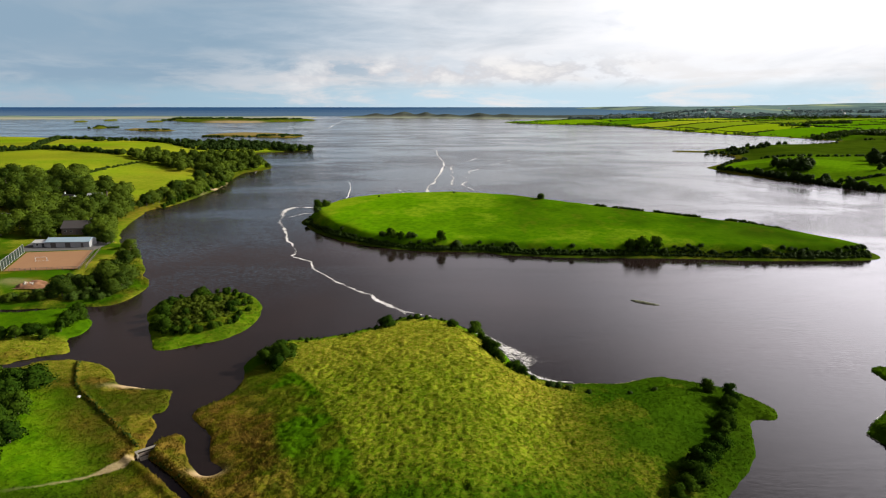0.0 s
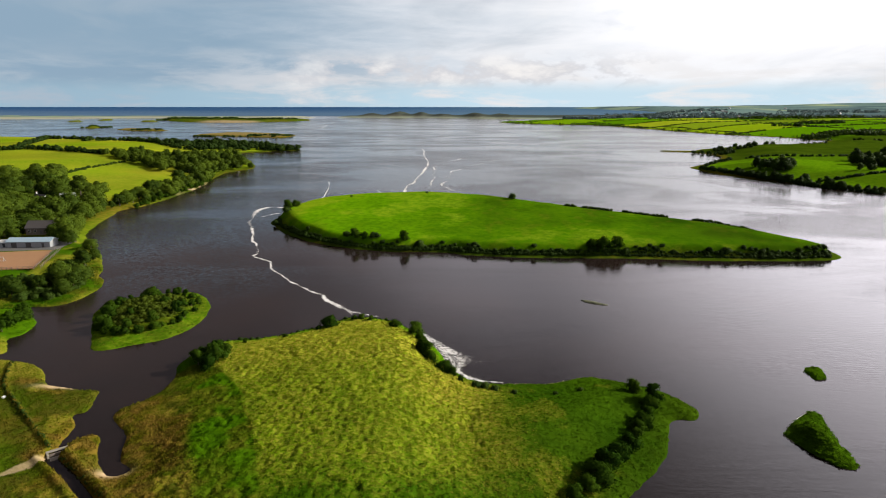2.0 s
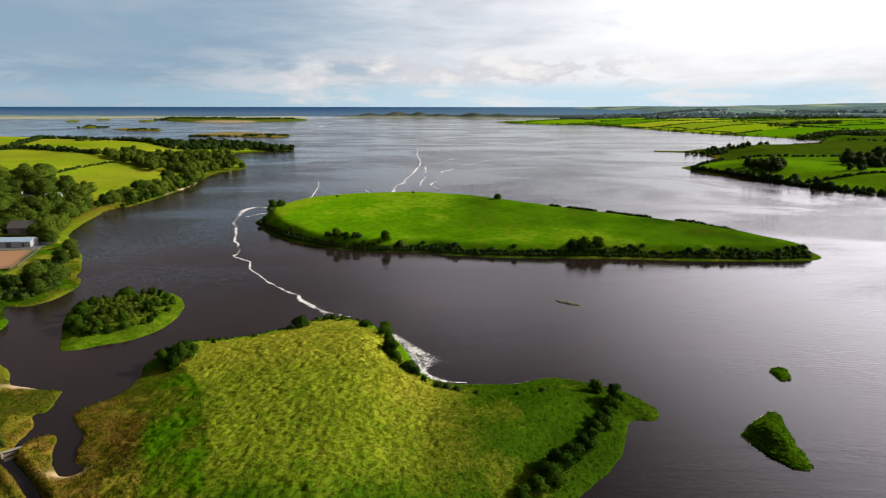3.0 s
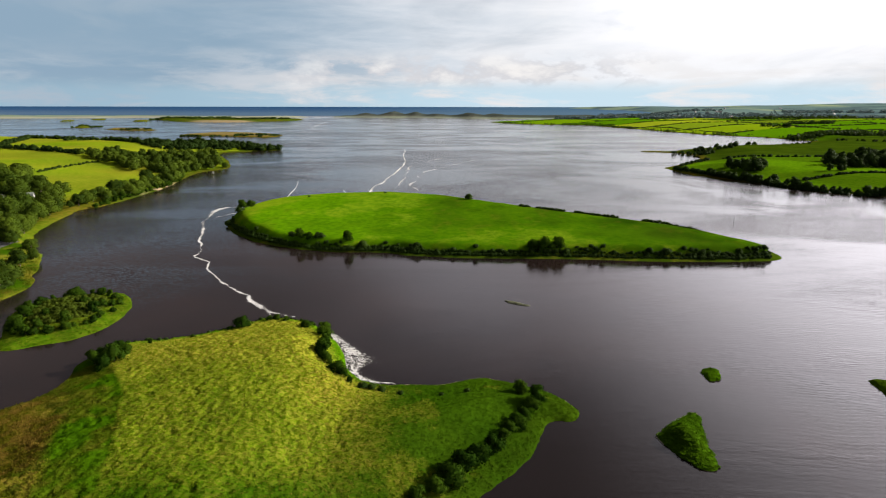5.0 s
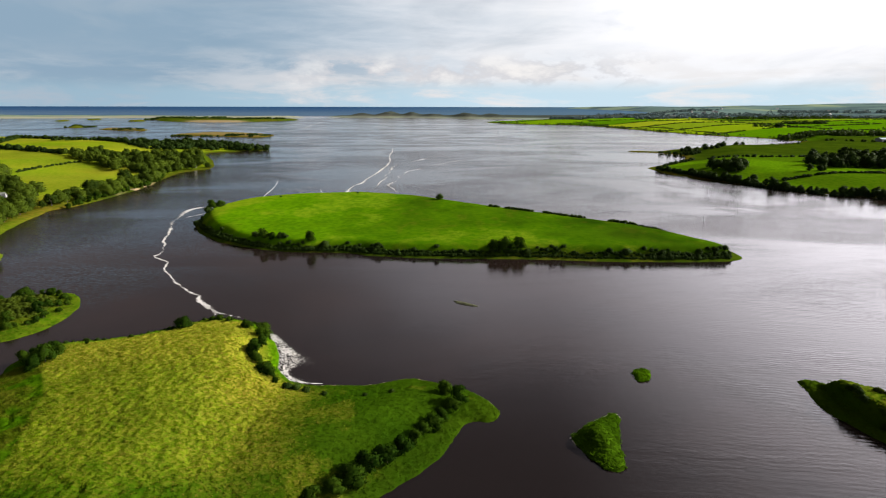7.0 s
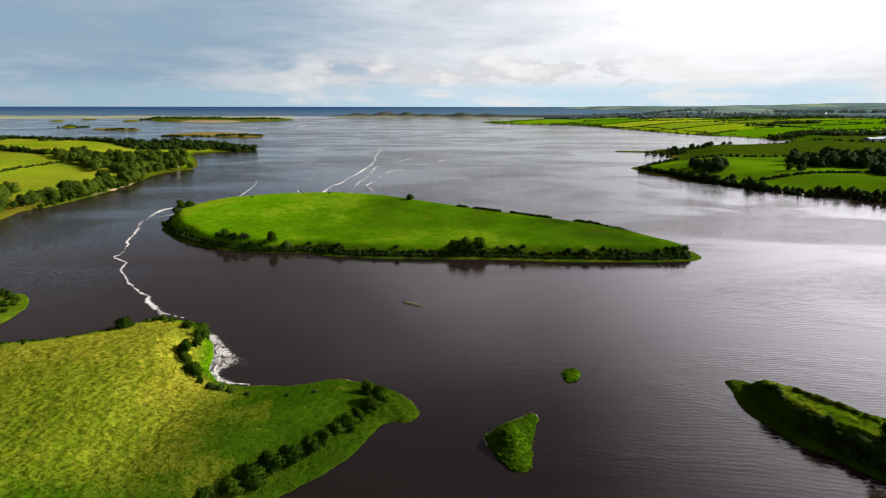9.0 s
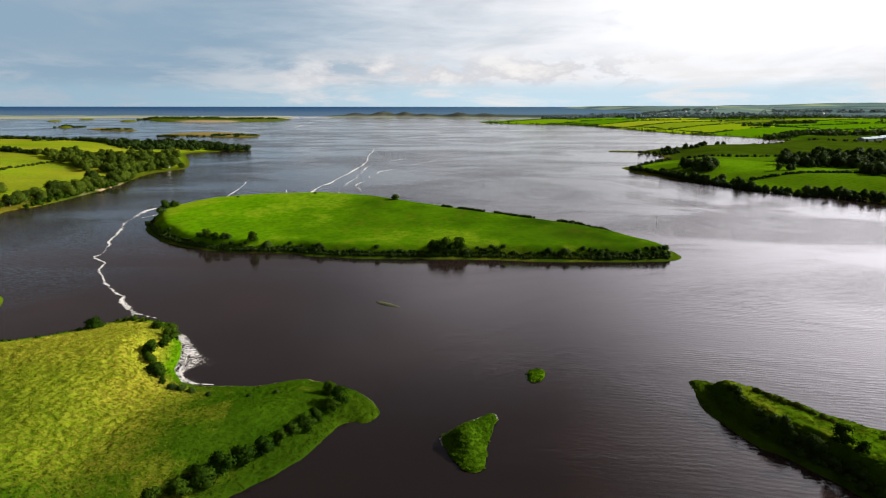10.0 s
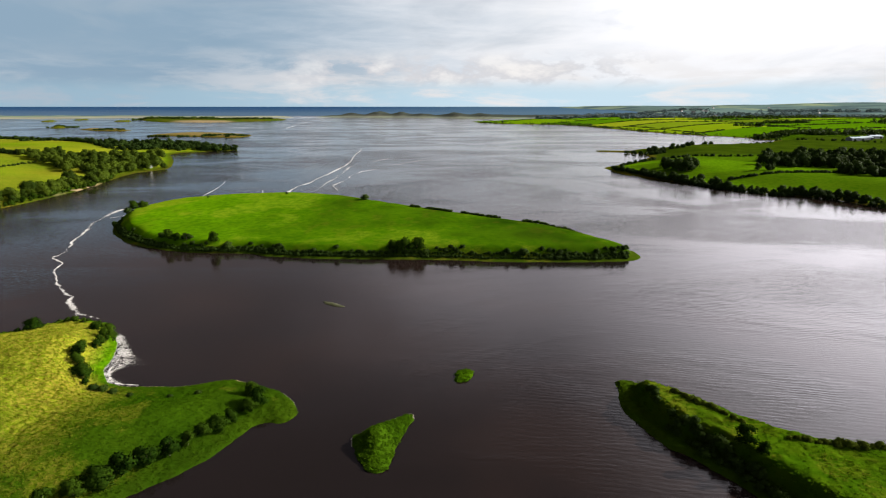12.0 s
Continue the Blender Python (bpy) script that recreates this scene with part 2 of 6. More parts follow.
def make_water(name, body, deep):
    m, k = surface(name)
    where = k("ShaderNodeNewGeometry").outputs["Position"]
    lines = k("ShaderNodeMapping", {0: where, 2: (0, 0, radians(18)), 3: (0.35, 1.0, 1.0)}).outputs[0]
    wave = k.noise(lines, 0.55, 3.0, 0.55, 0.6)
    swell = k.noise(lines, 0.11, 3.0, 0.5, 0.8)
    ripple = k.noise(k("ShaderNodeMapping", {0: where, 2: (0, 0, radians(12)), 3: (0.3, 1.0, 1.0)}).outputs[0], 1.25, 3.0, 0.6, 0.7)
    patch = k.noise(k("ShaderNodeMapping", {0: where, 3: (0.5, 1.0, 1.0)}).outputs[0], 0.009, 5.0, 0.6, 1.2)
    windy = k.ramp(patch, 0.40, 0.66, 0.16, 1.0)
    h = k.math("ADD", k.math("MULTIPLY", wave, 0.8), k.math("ADD", k.math("MULTIPLY", swell, 0.9), k.math("MULTIPLY", ripple, 0.75)))
    bands = k("ShaderNodeTexWave", {"Vector": k("ShaderNodeMapping", {0: where, 2: (0, 0, radians(10))}).outputs[0], "Scale": 0.19, "Distortion": 14.0, "Detail": 4.0, "Detail Scale": 0.25}, bands_direction="Y").outputs[1]
    open_side = k.ramp(k("ShaderNodeSeparateXYZ", {0: where}).outputs[0], 60.0, 210.0, 0.05, 0.26)
    h = k.math("ADD", h, k.math("MULTIPLY", bands, open_side))
    px, py, _ = k("ShaderNodeSeparateXYZ", {0: where}).outputs
    sheltered = k.math("MAXIMUM", k.ramp(px, 60.0, 240.0, 0.24, 0.85), k.ramp(py, 260.0, 420.0))
    h = k.math("MULTIPLY", k.math("MULTIPLY", h, windy), sheltered)
    c = k.mix(k.ramp(k.noise(where, 0.013, 4.0), 0.4, 0.65), rgb(*body), rgb(*deep))
    # wind chop, with a calm lee in front of the drumlin
    x, y, _ = k("ShaderNodeSeparateXYZ", {0: where}).outputs
    lee = k.math("MULTIPLY", k.math("MULTIPLY", k.ramp(x, -75.0, -20.0), k.ramp(y, 300.0, 270.0)), k.ramp(y, 150.0, 215.0))
    chop = k.math("MULTIPLY", k.math("MULTIPLY", windy, k.ramp(y, 130.0, 460.0, 0.14, 0.85)), k.math("SUBTRACT", 1.0, k.math("MULTIPLY", lee, 0.8)))
    tilt = k("ShaderNodeTexNoise", {"Vector": lines, "Scale": 2.4, "Detail": 2.0, "Roughness": 0.6}).outputs[1]
    tilt = k("ShaderNodeVectorMath", {0: tilt, 1: (0.5, 0.5, 0.5)}, operation="SUBTRACT").outputs[0]
    tilt = k("ShaderNodeVectorMath", {0: k("ShaderNodeVectorMath", {0: tilt, 1: (0.7, 1.4, 0.0)}, operation="MULTIPLY").outputs[0], "Scale": chop}, operation="SCALE").outputs[0]
    lift = k("ShaderNodeBump", {"Height": h, "Strength": 0.55, "Distance": 0.35}).outputs[0]
    facing = k("ShaderNodeVectorMath", {0: k("ShaderNodeVectorMath", {0: lift, 1: tilt}, operation="ADD").outputs[0]}, operation="NORMALIZE").outputs[0]
    finish(k, c, k.ramp(patch, 0.35, 0.7, 0.07, 0.18), IOR=1.33, Normal=facing, **{"Specular IOR Level": 0.45})
    return m


def make_plain(name, a, b, scale, rough=0.8, bump=0.3, distance=0.05, **more):
    m, k = surface(name)
    where = k("ShaderNodeNewGeometry").outputs["Position"]
    fine, broad = k.noise(where, scale, 5.0, 0.6), k.noise(where, scale * 0.13, 3.0)
    c = k.mix(k.math("ADD", k.math("MULTIPLY", fine, 0.6), k.math("MULTIPLY", broad, 0.4)), rgb(*a), rgb(*b))
    finish(k, c, rough, fine, bump, distance, **more)
    return m


def make_foam():
    m, k = surface("foam")
    where = k("ShaderNodeNewGeometry").outputs["Position"]
    thick = k("ShaderNodeAttribute", attribute_name="thick").outputs["Fac"]
    lace = k.noise(where, 0.36, 8.0, 0.85, 2.6)
    a = k.ramp(k.math("ADD", lace, k.math("MULTIPLY", k.math("SUBTRACT", thick, 0.75), 0.5)), 0.46, 0.62, 0.0, 0.9)
    white = k("ShaderNodeBsdfPrincipled", {"Base Color": rgb(0.52, 0.51, 0.50), "Roughness": 0.7})
    none = k("ShaderNodeBsdfTransparent")
    k("ShaderNodeOutputMaterial", {0: k("ShaderNodeMixShader", {0: a, 1: none.outputs[0], 2: white.outputs[0]}).outputs[0]})
    return m


def make_sea():
    """Open sea: dark blue far off, paler and greener towards the shore, in long wind bands."""
    m, k = surface("open_sea")
    where = k("ShaderNodeNewGeometry").outputs["Position"]
    x, y, _ = k("ShaderNodeSeparateXYZ", {0: where}).outputs
    band = k.noise(k("ShaderNodeMapping", {0: where, 3: (0.0006, 0.007, 1.0)}).outputs[0], 1.0, 4.0, 0.6)
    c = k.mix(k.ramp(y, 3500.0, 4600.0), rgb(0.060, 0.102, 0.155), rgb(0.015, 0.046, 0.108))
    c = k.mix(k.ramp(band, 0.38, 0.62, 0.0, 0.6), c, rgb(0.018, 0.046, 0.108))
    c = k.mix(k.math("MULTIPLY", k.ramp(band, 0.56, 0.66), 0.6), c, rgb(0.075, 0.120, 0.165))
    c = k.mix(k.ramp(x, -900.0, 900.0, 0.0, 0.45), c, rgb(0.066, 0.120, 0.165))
    finish(k, c, 0.9, **{"Specular IOR Level": 0.0})
    return m


def make_hazed_land():
    """Far country with distance haze put into its colours: blue-green heath, pale fields and woods."""
    m, k = surface("hazed_country")
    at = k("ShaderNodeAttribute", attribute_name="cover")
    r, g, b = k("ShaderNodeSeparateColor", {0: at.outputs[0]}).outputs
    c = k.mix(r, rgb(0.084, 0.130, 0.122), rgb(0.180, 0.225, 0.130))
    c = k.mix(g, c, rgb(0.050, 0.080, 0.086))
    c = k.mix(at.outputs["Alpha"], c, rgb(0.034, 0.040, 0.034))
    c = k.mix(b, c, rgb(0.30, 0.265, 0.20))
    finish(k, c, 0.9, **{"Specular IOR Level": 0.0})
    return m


GRASS = make_grass()
HAZED_LAND = make_hazed_land()
LEAF = make_leaves("leaves", (0.064, 0.095, 0.007), (0.008, 0.020, 0.002))
LEAF_DARK = make_leaves("dark_leaves", (0.036, 0.062, 0.008), (0.009, 0.021, 0.004))
LEAF_BUSH = make_leaves("bush_leaves", (0.032, 0.060, 0.004), (0.006, 0.019, 0.002), 0.0)
# Leaves of the horizon woods, with distance haze mixed into their colours.
LEAF_HAZED = make_leaves("hazed_leaves", (0.105, 0.145, 0.138), (0.072, 0.105, 0.106))
LEAF_OLIVE = make_leaves("olive_leaves", (0.064, 0.086, 0.009), (0.014, 0.030, 0.003), 0.0)
BARK = make_plain("bark", (0.05, 0.04, 0.03), (0.13, 0.10, 0.075), 6.0, 0.9)
WATER = make_water("peaty_water", (0.0076, 0.0056, 0.0054), (0.0125, 0.0080, 0.0069))
SEA = make_sea()
FOAM = make_foam()
SAND = make_plain("sand", (0.30, 0.22, 0.14), (0.42, 0.33, 0.22), 0.8)
COURT = make_plain("court_clay", (0.150, 0.070, 0.024), (0.205, 0.102, 0.040), 0.35, 0.95)
WHITE = make_plain("white_render", (0.32, 0.31, 0.30), (0.42, 0.41, 0.40), 1.2)
ROOF_BLUE = make_plain("pale_roof_sheet", (0.16, 0.23, 0.28), (0.24, 0.31, 0.36), 0.7, 0.5)
ROOF_DARK = make_plain("dark_slate", (0.026, 0.023, 0.024), (0.055, 0.048, 0.045), 1.5, 0.7)
WALL_BROWN = make_plain("brown_wall", (0.05, 0.036, 0.03), (0.09, 0.068, 0.055), 1.5)
GREY = make_plain("grey_wall", (0.13, 0.135, 0.14), (0.20, 0.205, 0.21), 1.5)
DARK = make_plain("dark_glass", (0.015, 0.018, 0.02), (0.03, 0.035, 0.04), 1.0, 0.2)
STEEL = make_plain("galvanised_steel", (0.26, 0.27, 0.27), (0.36, 0.36, 0.36), 2.0, 0.45)
STONE = make_plain("shore_stone", (0.16, 0.14, 0.11), (0.36, 0.33, 0.28), 1.4, 0.9)
WEED = make_plain("wet_weed", (0.016, 0.022, 0.004), (0.05, 0.052, 0.010), 1.2, 0.7)

# ---- meshes ----


def mesh_of(name, verts, faces, material, flat=True, normals=None):
    me = bpy.data.meshes.new(name)
    me.from_pydata(verts, [], faces)
    me.materials.append(material)
    if normals is not None:
        me.polygons.foreach_set("use_smooth", np.ones(len(me.polygons), bool))
        me.normals_split_custom_set_from_vertices(normals)
    elif not flat:
        me.polygons.foreach_set("use_smooth", np.ones(len(me.polygons), bool))
    me.update()
    return me


def bm_mesh(name, bm, material):
    me = bpy.data.meshes.new(name)
    bm.to_mesh(me)
    bm.free()
    me.materials.append(material)
    return me


def part(name, data, parent, label=""):
    ob = new(name, data)
    ob.parent = parent
    return tagged(ob, label)


def box_bm(bm, sx, sy, sz, at=(0, 0, 0), turn=0.0):
    got = bmesh.ops.create_cube(bm, size=1.0, matrix=Matrix.Translation(at) @ Matrix.Rotation(turn, 4, "Z") @ Matrix.Diagonal((sx, sy, sz, 1)))
    return got["verts"]


def box_part(name, size, at, material, parent, label="", turn=0.0, bevel=0.0):
    bm = bmesh.new()
    box_bm(bm, *size)
    if bevel:
        bmesh.ops.bevel(bm, geom=bm.edges[:], offset=bevel, segments=1, affect="EDGES")
    ob = part(name, bm_mesh(name, bm, material), parent, label)
    ob.matrix_basis = Matrix.Translation(at) @ Matrix.Rotation(turn, 4, "Z")
    return ob


LANDS = []


def land(name, ctrl, xs, ys, height, cover, label, each=6, wobble=1.0, wobble_size=9.0, inset=0.0, material=None):
    """One land: a sheet that rises out of the water along a wandering shore."""
    line = curve_through(ctrl, each)
    gx, gy = np.meshgrid(xs, ys)
    shape = gx.shape
    x, y = gx.ravel(), gy.ravel()

    def at(x, y):
        d = inside_by(x, y, line) + wobble * (fbm(x, y, wobble_size, 4, 3) - 0.5) * 2 - inset
        z = height(x, y, np.maximum(d, 0))
        return np.where(d > 0, z, np.maximum(d * 0.3, -2.0)), d

    z, d = at(x, y)
    keep = (d > -6.0 * max(1.0, (xs[1] - xs[0]) / 2)).reshape(shape)
    n = shape[1]
    idx = np.arange(x.size).reshape(shape)
    ok = keep[:-1, :-1] & keep[1:, :-1] & keep[:-1, 1:] & keep[1:, 1:]
    quads = np.stack([idx[:-1, :-1], idx[:-1, 1:], idx[1:, 1:], idx[1:, :-1]], -1)[ok]
    used = np.unique(quads)
    remap = np.full(x.size, -1)
    remap[used] = np.arange(used.size)
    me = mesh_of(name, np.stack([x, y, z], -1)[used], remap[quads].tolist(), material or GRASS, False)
    col = np.clip(np.stack(cover(x[used], y[used], d[used]), -1), 0, 1).astype(np.float32)
    attr = me.attributes.new("cover", "FLOAT_COLOR", "POINT")
    attr.data.foreach_set("color", col.ravel())
    ob = tagged(new(name, me), label, "ground", kind="structure")
    LANDS.append((line, at, cover, name))
    return at


def ground_zs(x, y):
    """The heights of the land at some places."""
    x, y = np.asarray(x, float), np.asarray(y, float)
    best = np.zeros(x.shape)
    for line, at, _, _ in LANDS:
        lo, hi = line.min(0) - 5, line.max(0) + 5
        near = (x > lo[0]) & (x < hi[0]) & (y > lo[1]) & (y < hi[1])
        if near.any():
            best[near] = np.maximum(best[near], at(x[near], y[near])[0])
    return best


def ground_z(x, y):
    return float(ground_zs([x], [y])[0])


# ---- water ----
def sheet(name, xs, ys, z, material, label, category, kind="structure"):
    gx, gy = np.meshgrid(xs, ys)
    n = len(xs)
    v = np.stack([gx.ravel(), gy.ravel(), np.broadcast_to(z(gx, gy), gx.shape).ravel()], -1)
    f = [(j * n + i, j * n + i + 1, j * n + n + i + 1, j * n + n + i) for j in range(len(ys) - 1) for i in range(n - 1)]
    return tagged(new(name, mesh_of(name, v, f, material, False)), label, category, kind=kind)


sheet("ground", np.linspace(-6000, 7000, 14), np.linspace(-3000, 5000, 9), lambda x, y: x * 0 - 4.0, SAND, "sandy bed of the shallow tidal lough", "ground")
sheet("water", np.linspace(-6000, 7000, 14), steps((-3000, 3200, 400), (3200, 3400, 100)), lambda x, y: x * 0, WATER, "dark peaty lough water with wind ripples", "water")
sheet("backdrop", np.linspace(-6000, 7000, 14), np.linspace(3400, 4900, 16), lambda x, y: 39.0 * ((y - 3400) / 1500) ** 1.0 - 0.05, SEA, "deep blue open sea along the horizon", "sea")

# ---- lands ----
FORE = [(-128.1, 156.5), (-121.6, 161.5), (-112.8, 163.4), (-100.8, 160.3), (-93.5, 154.0), (-89.1, 148.4), (-78.5, 145.1), (-72.7, 144.4), (-70.9, 139.8), (-69.5, 133.1),
        (-71.6, 131.2), (-68.4, 127.2), (-67.3, 121.1), (-66.4, 117.6), (-64.4, 121.1), (-61.5, 122.7), (-58.9, 120.4), (-56.3, 115.4), (-52.5, 109.6), (-49.4, 107.6),
        (-47.4, 108.8), (-50.3, 111.6), (-53.1, 117.6), (-55.7, 123.5), (-61.7, 129.3), (-62.5, 133.9), (-57.0, 141.3), (-56.2, 150.4), (-59.0, 160.3), (-57.0, 167.1)]
FORE += [(-51.9, 177.2), (-37.9, 180.5), (-25.8, 188.0), (-17.0, 196.0), (-9.0, 199.0), (3.2, 195.0), (10.0, 186.0), (15.5, 177.3), (19.2, 168.3), (21.7, 158.4), (29.6, 148.9), (41.6, 148.2),
         (49.1, 148.8), (62.0, 152.2), (74.8, 146.1), (79.8, 141.4), (83.7, 134.1), (80.9, 128.8), (74.9, 128.0), (71.0, 118.0), (66.8, 111.0), (57.5, 101.1), (44.0, 86.0), (20.0, 60.0),
         (-40.0, 30.0), (-150.0, 30.0), (-220.0, 90.0), (-180.0, 150.0)]


DITCH = [(-65.5, 116.1), (-65.6, 112.6), (-57.5, 106.3), (-48.0, 97.5), (-36.0, 84.0), (-30.0, 70.0)]
TRACK = [(-65.6, 112.6), (-67.4, 108.6), (-72.7, 104.4), (-81.2, 101.7), (-96.0, 99.0)]
BANK = [(-107.8, 160.5), (-100.7, 147.8), (-93.6, 139.8), (-78.6, 125.9), (-67.2, 115.2)]


def near_line(x, y, line):
    """Metres from an open line."""
    best = np.full(np.shape(x), 1e12)
    for (ax, ay), (bx, by) in zip(line[:-1], line[1:]):
        dx, dy = bx - ax, by - ay
        t = np.clip(((x - ax) * dx + (y - ay) * dy) / (dx * dx + dy * dy), 0, 1)
        best = np.minimum(best, (x - ax - t * dx) ** 2 + (y - ay - t * dy) ** 2)
    return np.sqrt(best)


def fore_height(x, y, d):
    hill = 6.8 * np.where(x < 4, bell(x, 4, 42), bell(x, 4, 25)) * smooth(196, 160, y) * smooth(0, 14, d)
    shelf = 3.4 * smooth(-2, 30, x) * smooth(2, 26, d)
    rough = smooth(-50, -35, x)
    lumps = (0.62 - 1.3 * np.abs(fbm(x, y, 2.1, 2, 5) - 0.5) - 0.8 * np.abs(fbm(x + 40, y, 1.3, 1, 6) - 0.5)) * (0.30 + 0.75 * rough) * (1 - 0.55 * smooth(20, 34, x)) * smooth(0, 2, d)
    z = 0.55 * (1 - np.exp(-d / 0.5)) + np.maximum(hill, shelf) + 0.5 * fbm(x, y, 14, 3, 8) * smooth(0, 5, d) + lumps
    ditch = smooth(1.9, 0.9, near_line(x, y, DITCH))
    z = z * (1 - ditch) - 0.4 * ditch + 0.7 * bell(near_line(x, y, DITCH), 2.6, 0.7) * smooth(0, 4, d)
    return z + 0.6 * bell(near_line(x, y, BANK), 0, 0.4) * smooth(0, 3, d)


EDGE_Y, EDGE_X = (88, 101, 117, 138, 153, 158, 170), (-12.0, -16.6, -23.1, -32.9, -43.4, -49.6, -52.0)


def fore_cover(x, y, d):
    n = fbm(x, y, 16, 4, 21)
    edge = x - np.interp(y, EDGE_Y, EDGE_X) + 2.0 * (fbm(x, y, 9, 3, 23) - 0.5)
    hill = smooth(-0.9, 0.9, edge)
    strip = smooth(-16, -11, edge + 6 * (n - 0.5)) * (1 - hill)
    dry = hill * np.clip(0.29 * smooth(86, 108, y) + 0.38 * smooth(130, 162, y) + 0.34 * bell(x, 20, 10) * bell(y, 138, 14) + 0.42 * (n - 0.5), 0, 1)
    dry = dry * smooth(1, 6, d) * smooth(44, 24, x) + 0.16 * smooth(25, 40, x) * smooth(0.55, 0.72, fbm(x, y, 9, 3, 51)) * smooth(2, 6, d)
    marsh = (1 - hill) * (1 - strip) * (0.38 + 0.62 * smooth(0.38, 0.58, fbm(x, y, 15, 3, 31))) + strip * 0.45 * smooth(0.48, 0.68, fbm(x, y, 8, 3, 61))
    side = (x + 66.7) * 0.70 + (y - 114.2) * 0.62
    meadow = smooth(1.5, -2, side) * smooth(160, 148, y) * smooth(-70, -76, x + 0.3 * (y - 114))
    marsh = marsh * (1 - (0.92 - 0.62 * smooth(-17, -5, side + 8 * (n - 0.5))) * meadow)
    flat = smooth(147, 152, y + 6 * (n - 0.5)) * smooth(-80, -86, x)
    marsh = marsh * (1 - 0.80 * flat)
    dry = np.maximum(dry, 0.42 * flat)
    dry = np.maximum(dry, 0.55 * (1 - hill) * (1 - strip) * (1 - meadow) * smooth(0.56, 0.66, fbm(x, y, 8, 3, 81)))
    far_bank = near_line(x, y, BANK)
    marsh = np.maximum(marsh, bell(far_bank, 0, 0.5))
    shore = smooth(0.9, 0.3, near_line(x, y, TRACK) + 2.4 * (fbm(x, y, 5, 3, 71) - 0.5) - 0.9 * smooth(-74, -67, x)) * 0.55 * smooth(-92, -70, x)
    beyond = smooth(1, 4, x - 38 - (y - 88) * 0.73) * smooth(25, 35, x)
    marsh = np.maximum(marsh, 0.04 * beyond)
    shore = np.maximum(shore, bell(x, -84, 5.5) * bell(y, 145.6, 1.5) * 1.3)
    shore = np.maximum(shore, bell(x, -49.2, 2.6) * bell(y, 107.4, 1.7) * 1.6)
    shore = np.maximum(shore, smooth(0.9, 0.2, d) * smooth(30, 36, x) * smooth(70, 60, x) * smooth(143, 146, y) * 0.8)
    return dry, marsh, shore, hill * (0.17 + 0.16 * smooth(0.40, 0.66, n) + 0.22 * smooth(128, 162, y)) * smooth(78, 112, y) * smooth(36, 12, x) + 0.05 * smooth(20, 40, x) * smooth(112, 140, y) * smooth(66, 58, x) + 0.18 * strip + 0.46 * meadow * smooth(-4, -14, side) * smooth(96, 110, y)


fore = land("island_1", FORE, steps((-225, -125, 4.0), (-125, 90, 0.5)), steps((26, 85, 3.0), (85, 205, 0.5)), fore_height, fore_cover,
            "rough tussocky grass headland with a dry yellow crest", each=4, wobble=0.9, wobble_size=6.0, inset=0.5)

SOUTH = [(-162.4, 203.5), (-151.2, 205.3), (-140.2, 207.7), (-128.9, 199.4), (-123.7, 193.8), (-121.0, 184.4), (-122.6, 178.6), (-115.8, 168.8), (-120.8, 167.0), (-127.2, 162.3), (-135, 160), (-200, 165), (-260, 185), (-220, 205)]
land("island_2", SOUTH, steps((-262, -112, 1.2)), steps((156, 210, 1.2)), lambda x, y, d: 1.6 * (1 - np.exp(-d / 4)) + 0.5 * fbm(x, y, 3, 3, 4),
     lambda x, y, d: (0.45 * smooth(182, 172, y), smooth(182, 172, y) * (0.15 + 0.5 * smooth(0.5, 0.6, fbm(x, y, 9, 3, 5))), 0 * d, 0.2 + 0 * d), "low grassy spit with a hedge and brown salt marsh edge")

ISLE = [(-105.3, 197.7), (-109.4, 209.6), (-106.6, 217.4), (-98.1, 223.6), (-83.7, 227.9), (-75.0, 222.2), (-69.3, 212.8), (-66.7, 200.5), (-66.8, 189.5), (-71.3, 180.5), (-78.4, 174.9), (-85.4, 170.5), (-90.8, 171.4), (-95.0, 179.6)]
land("island_3", ISLE, steps((-114, -62, 0.8)), steps((166, 232, 0.8)), lambda x, y, d: 0.8 * (1 - np.exp(-d / 1.5)) + 2.2 * smooth(3, 18, d) + 0.4 * fbm(x, y, 3, 3, 6) * smooth(0, 3, d),
     lambda x, y, d: (0.10 + 0 * d, 0.22 * smooth(6, 10, d), 0 * d, 0.10 + 0.12 * smooth(0.45, 0.6, fbm(x, y, 7, 3, 66))), "small oval scrub islet with a bright green fringe")

WEST = [(-165.6, 207.7), (-153.3, 208.3), (-135.7, 210.9), (-126.1, 212.8), (-122.6, 222.9), (-123.0, 234.0), (-127.6, 244.4), (-135.3, 253.0), (-143.0, 271.1), (-152.6, 284.9), (-163.0, 294.0), (-173.4, 302.5),
        (-187.0, 329.5), (-198.2, 361.4), (-205.2, 389.5), (-210.8, 415.1), (-203.3, 431.7), (-200.7, 465.9), (-200.0, 499.2), (-203.3, 548.8), (-214.4, 604.3), (-216.1, 655.0), (-202.5, 695.6), (-235.6, 785.7),
        (-283.6, 891.8), (-252.3, 933.6), (-212.5, 967.6), (-255.0, 1017.0), (-339.6, 1071.4), (-433.6, 1132.0), (-542.0, 1182.0), (-683.7, 1236.6), (-993.1, 1339.4), (-1500, 1420), (-1900, 900), (-1200, 300), (-500, 180)]


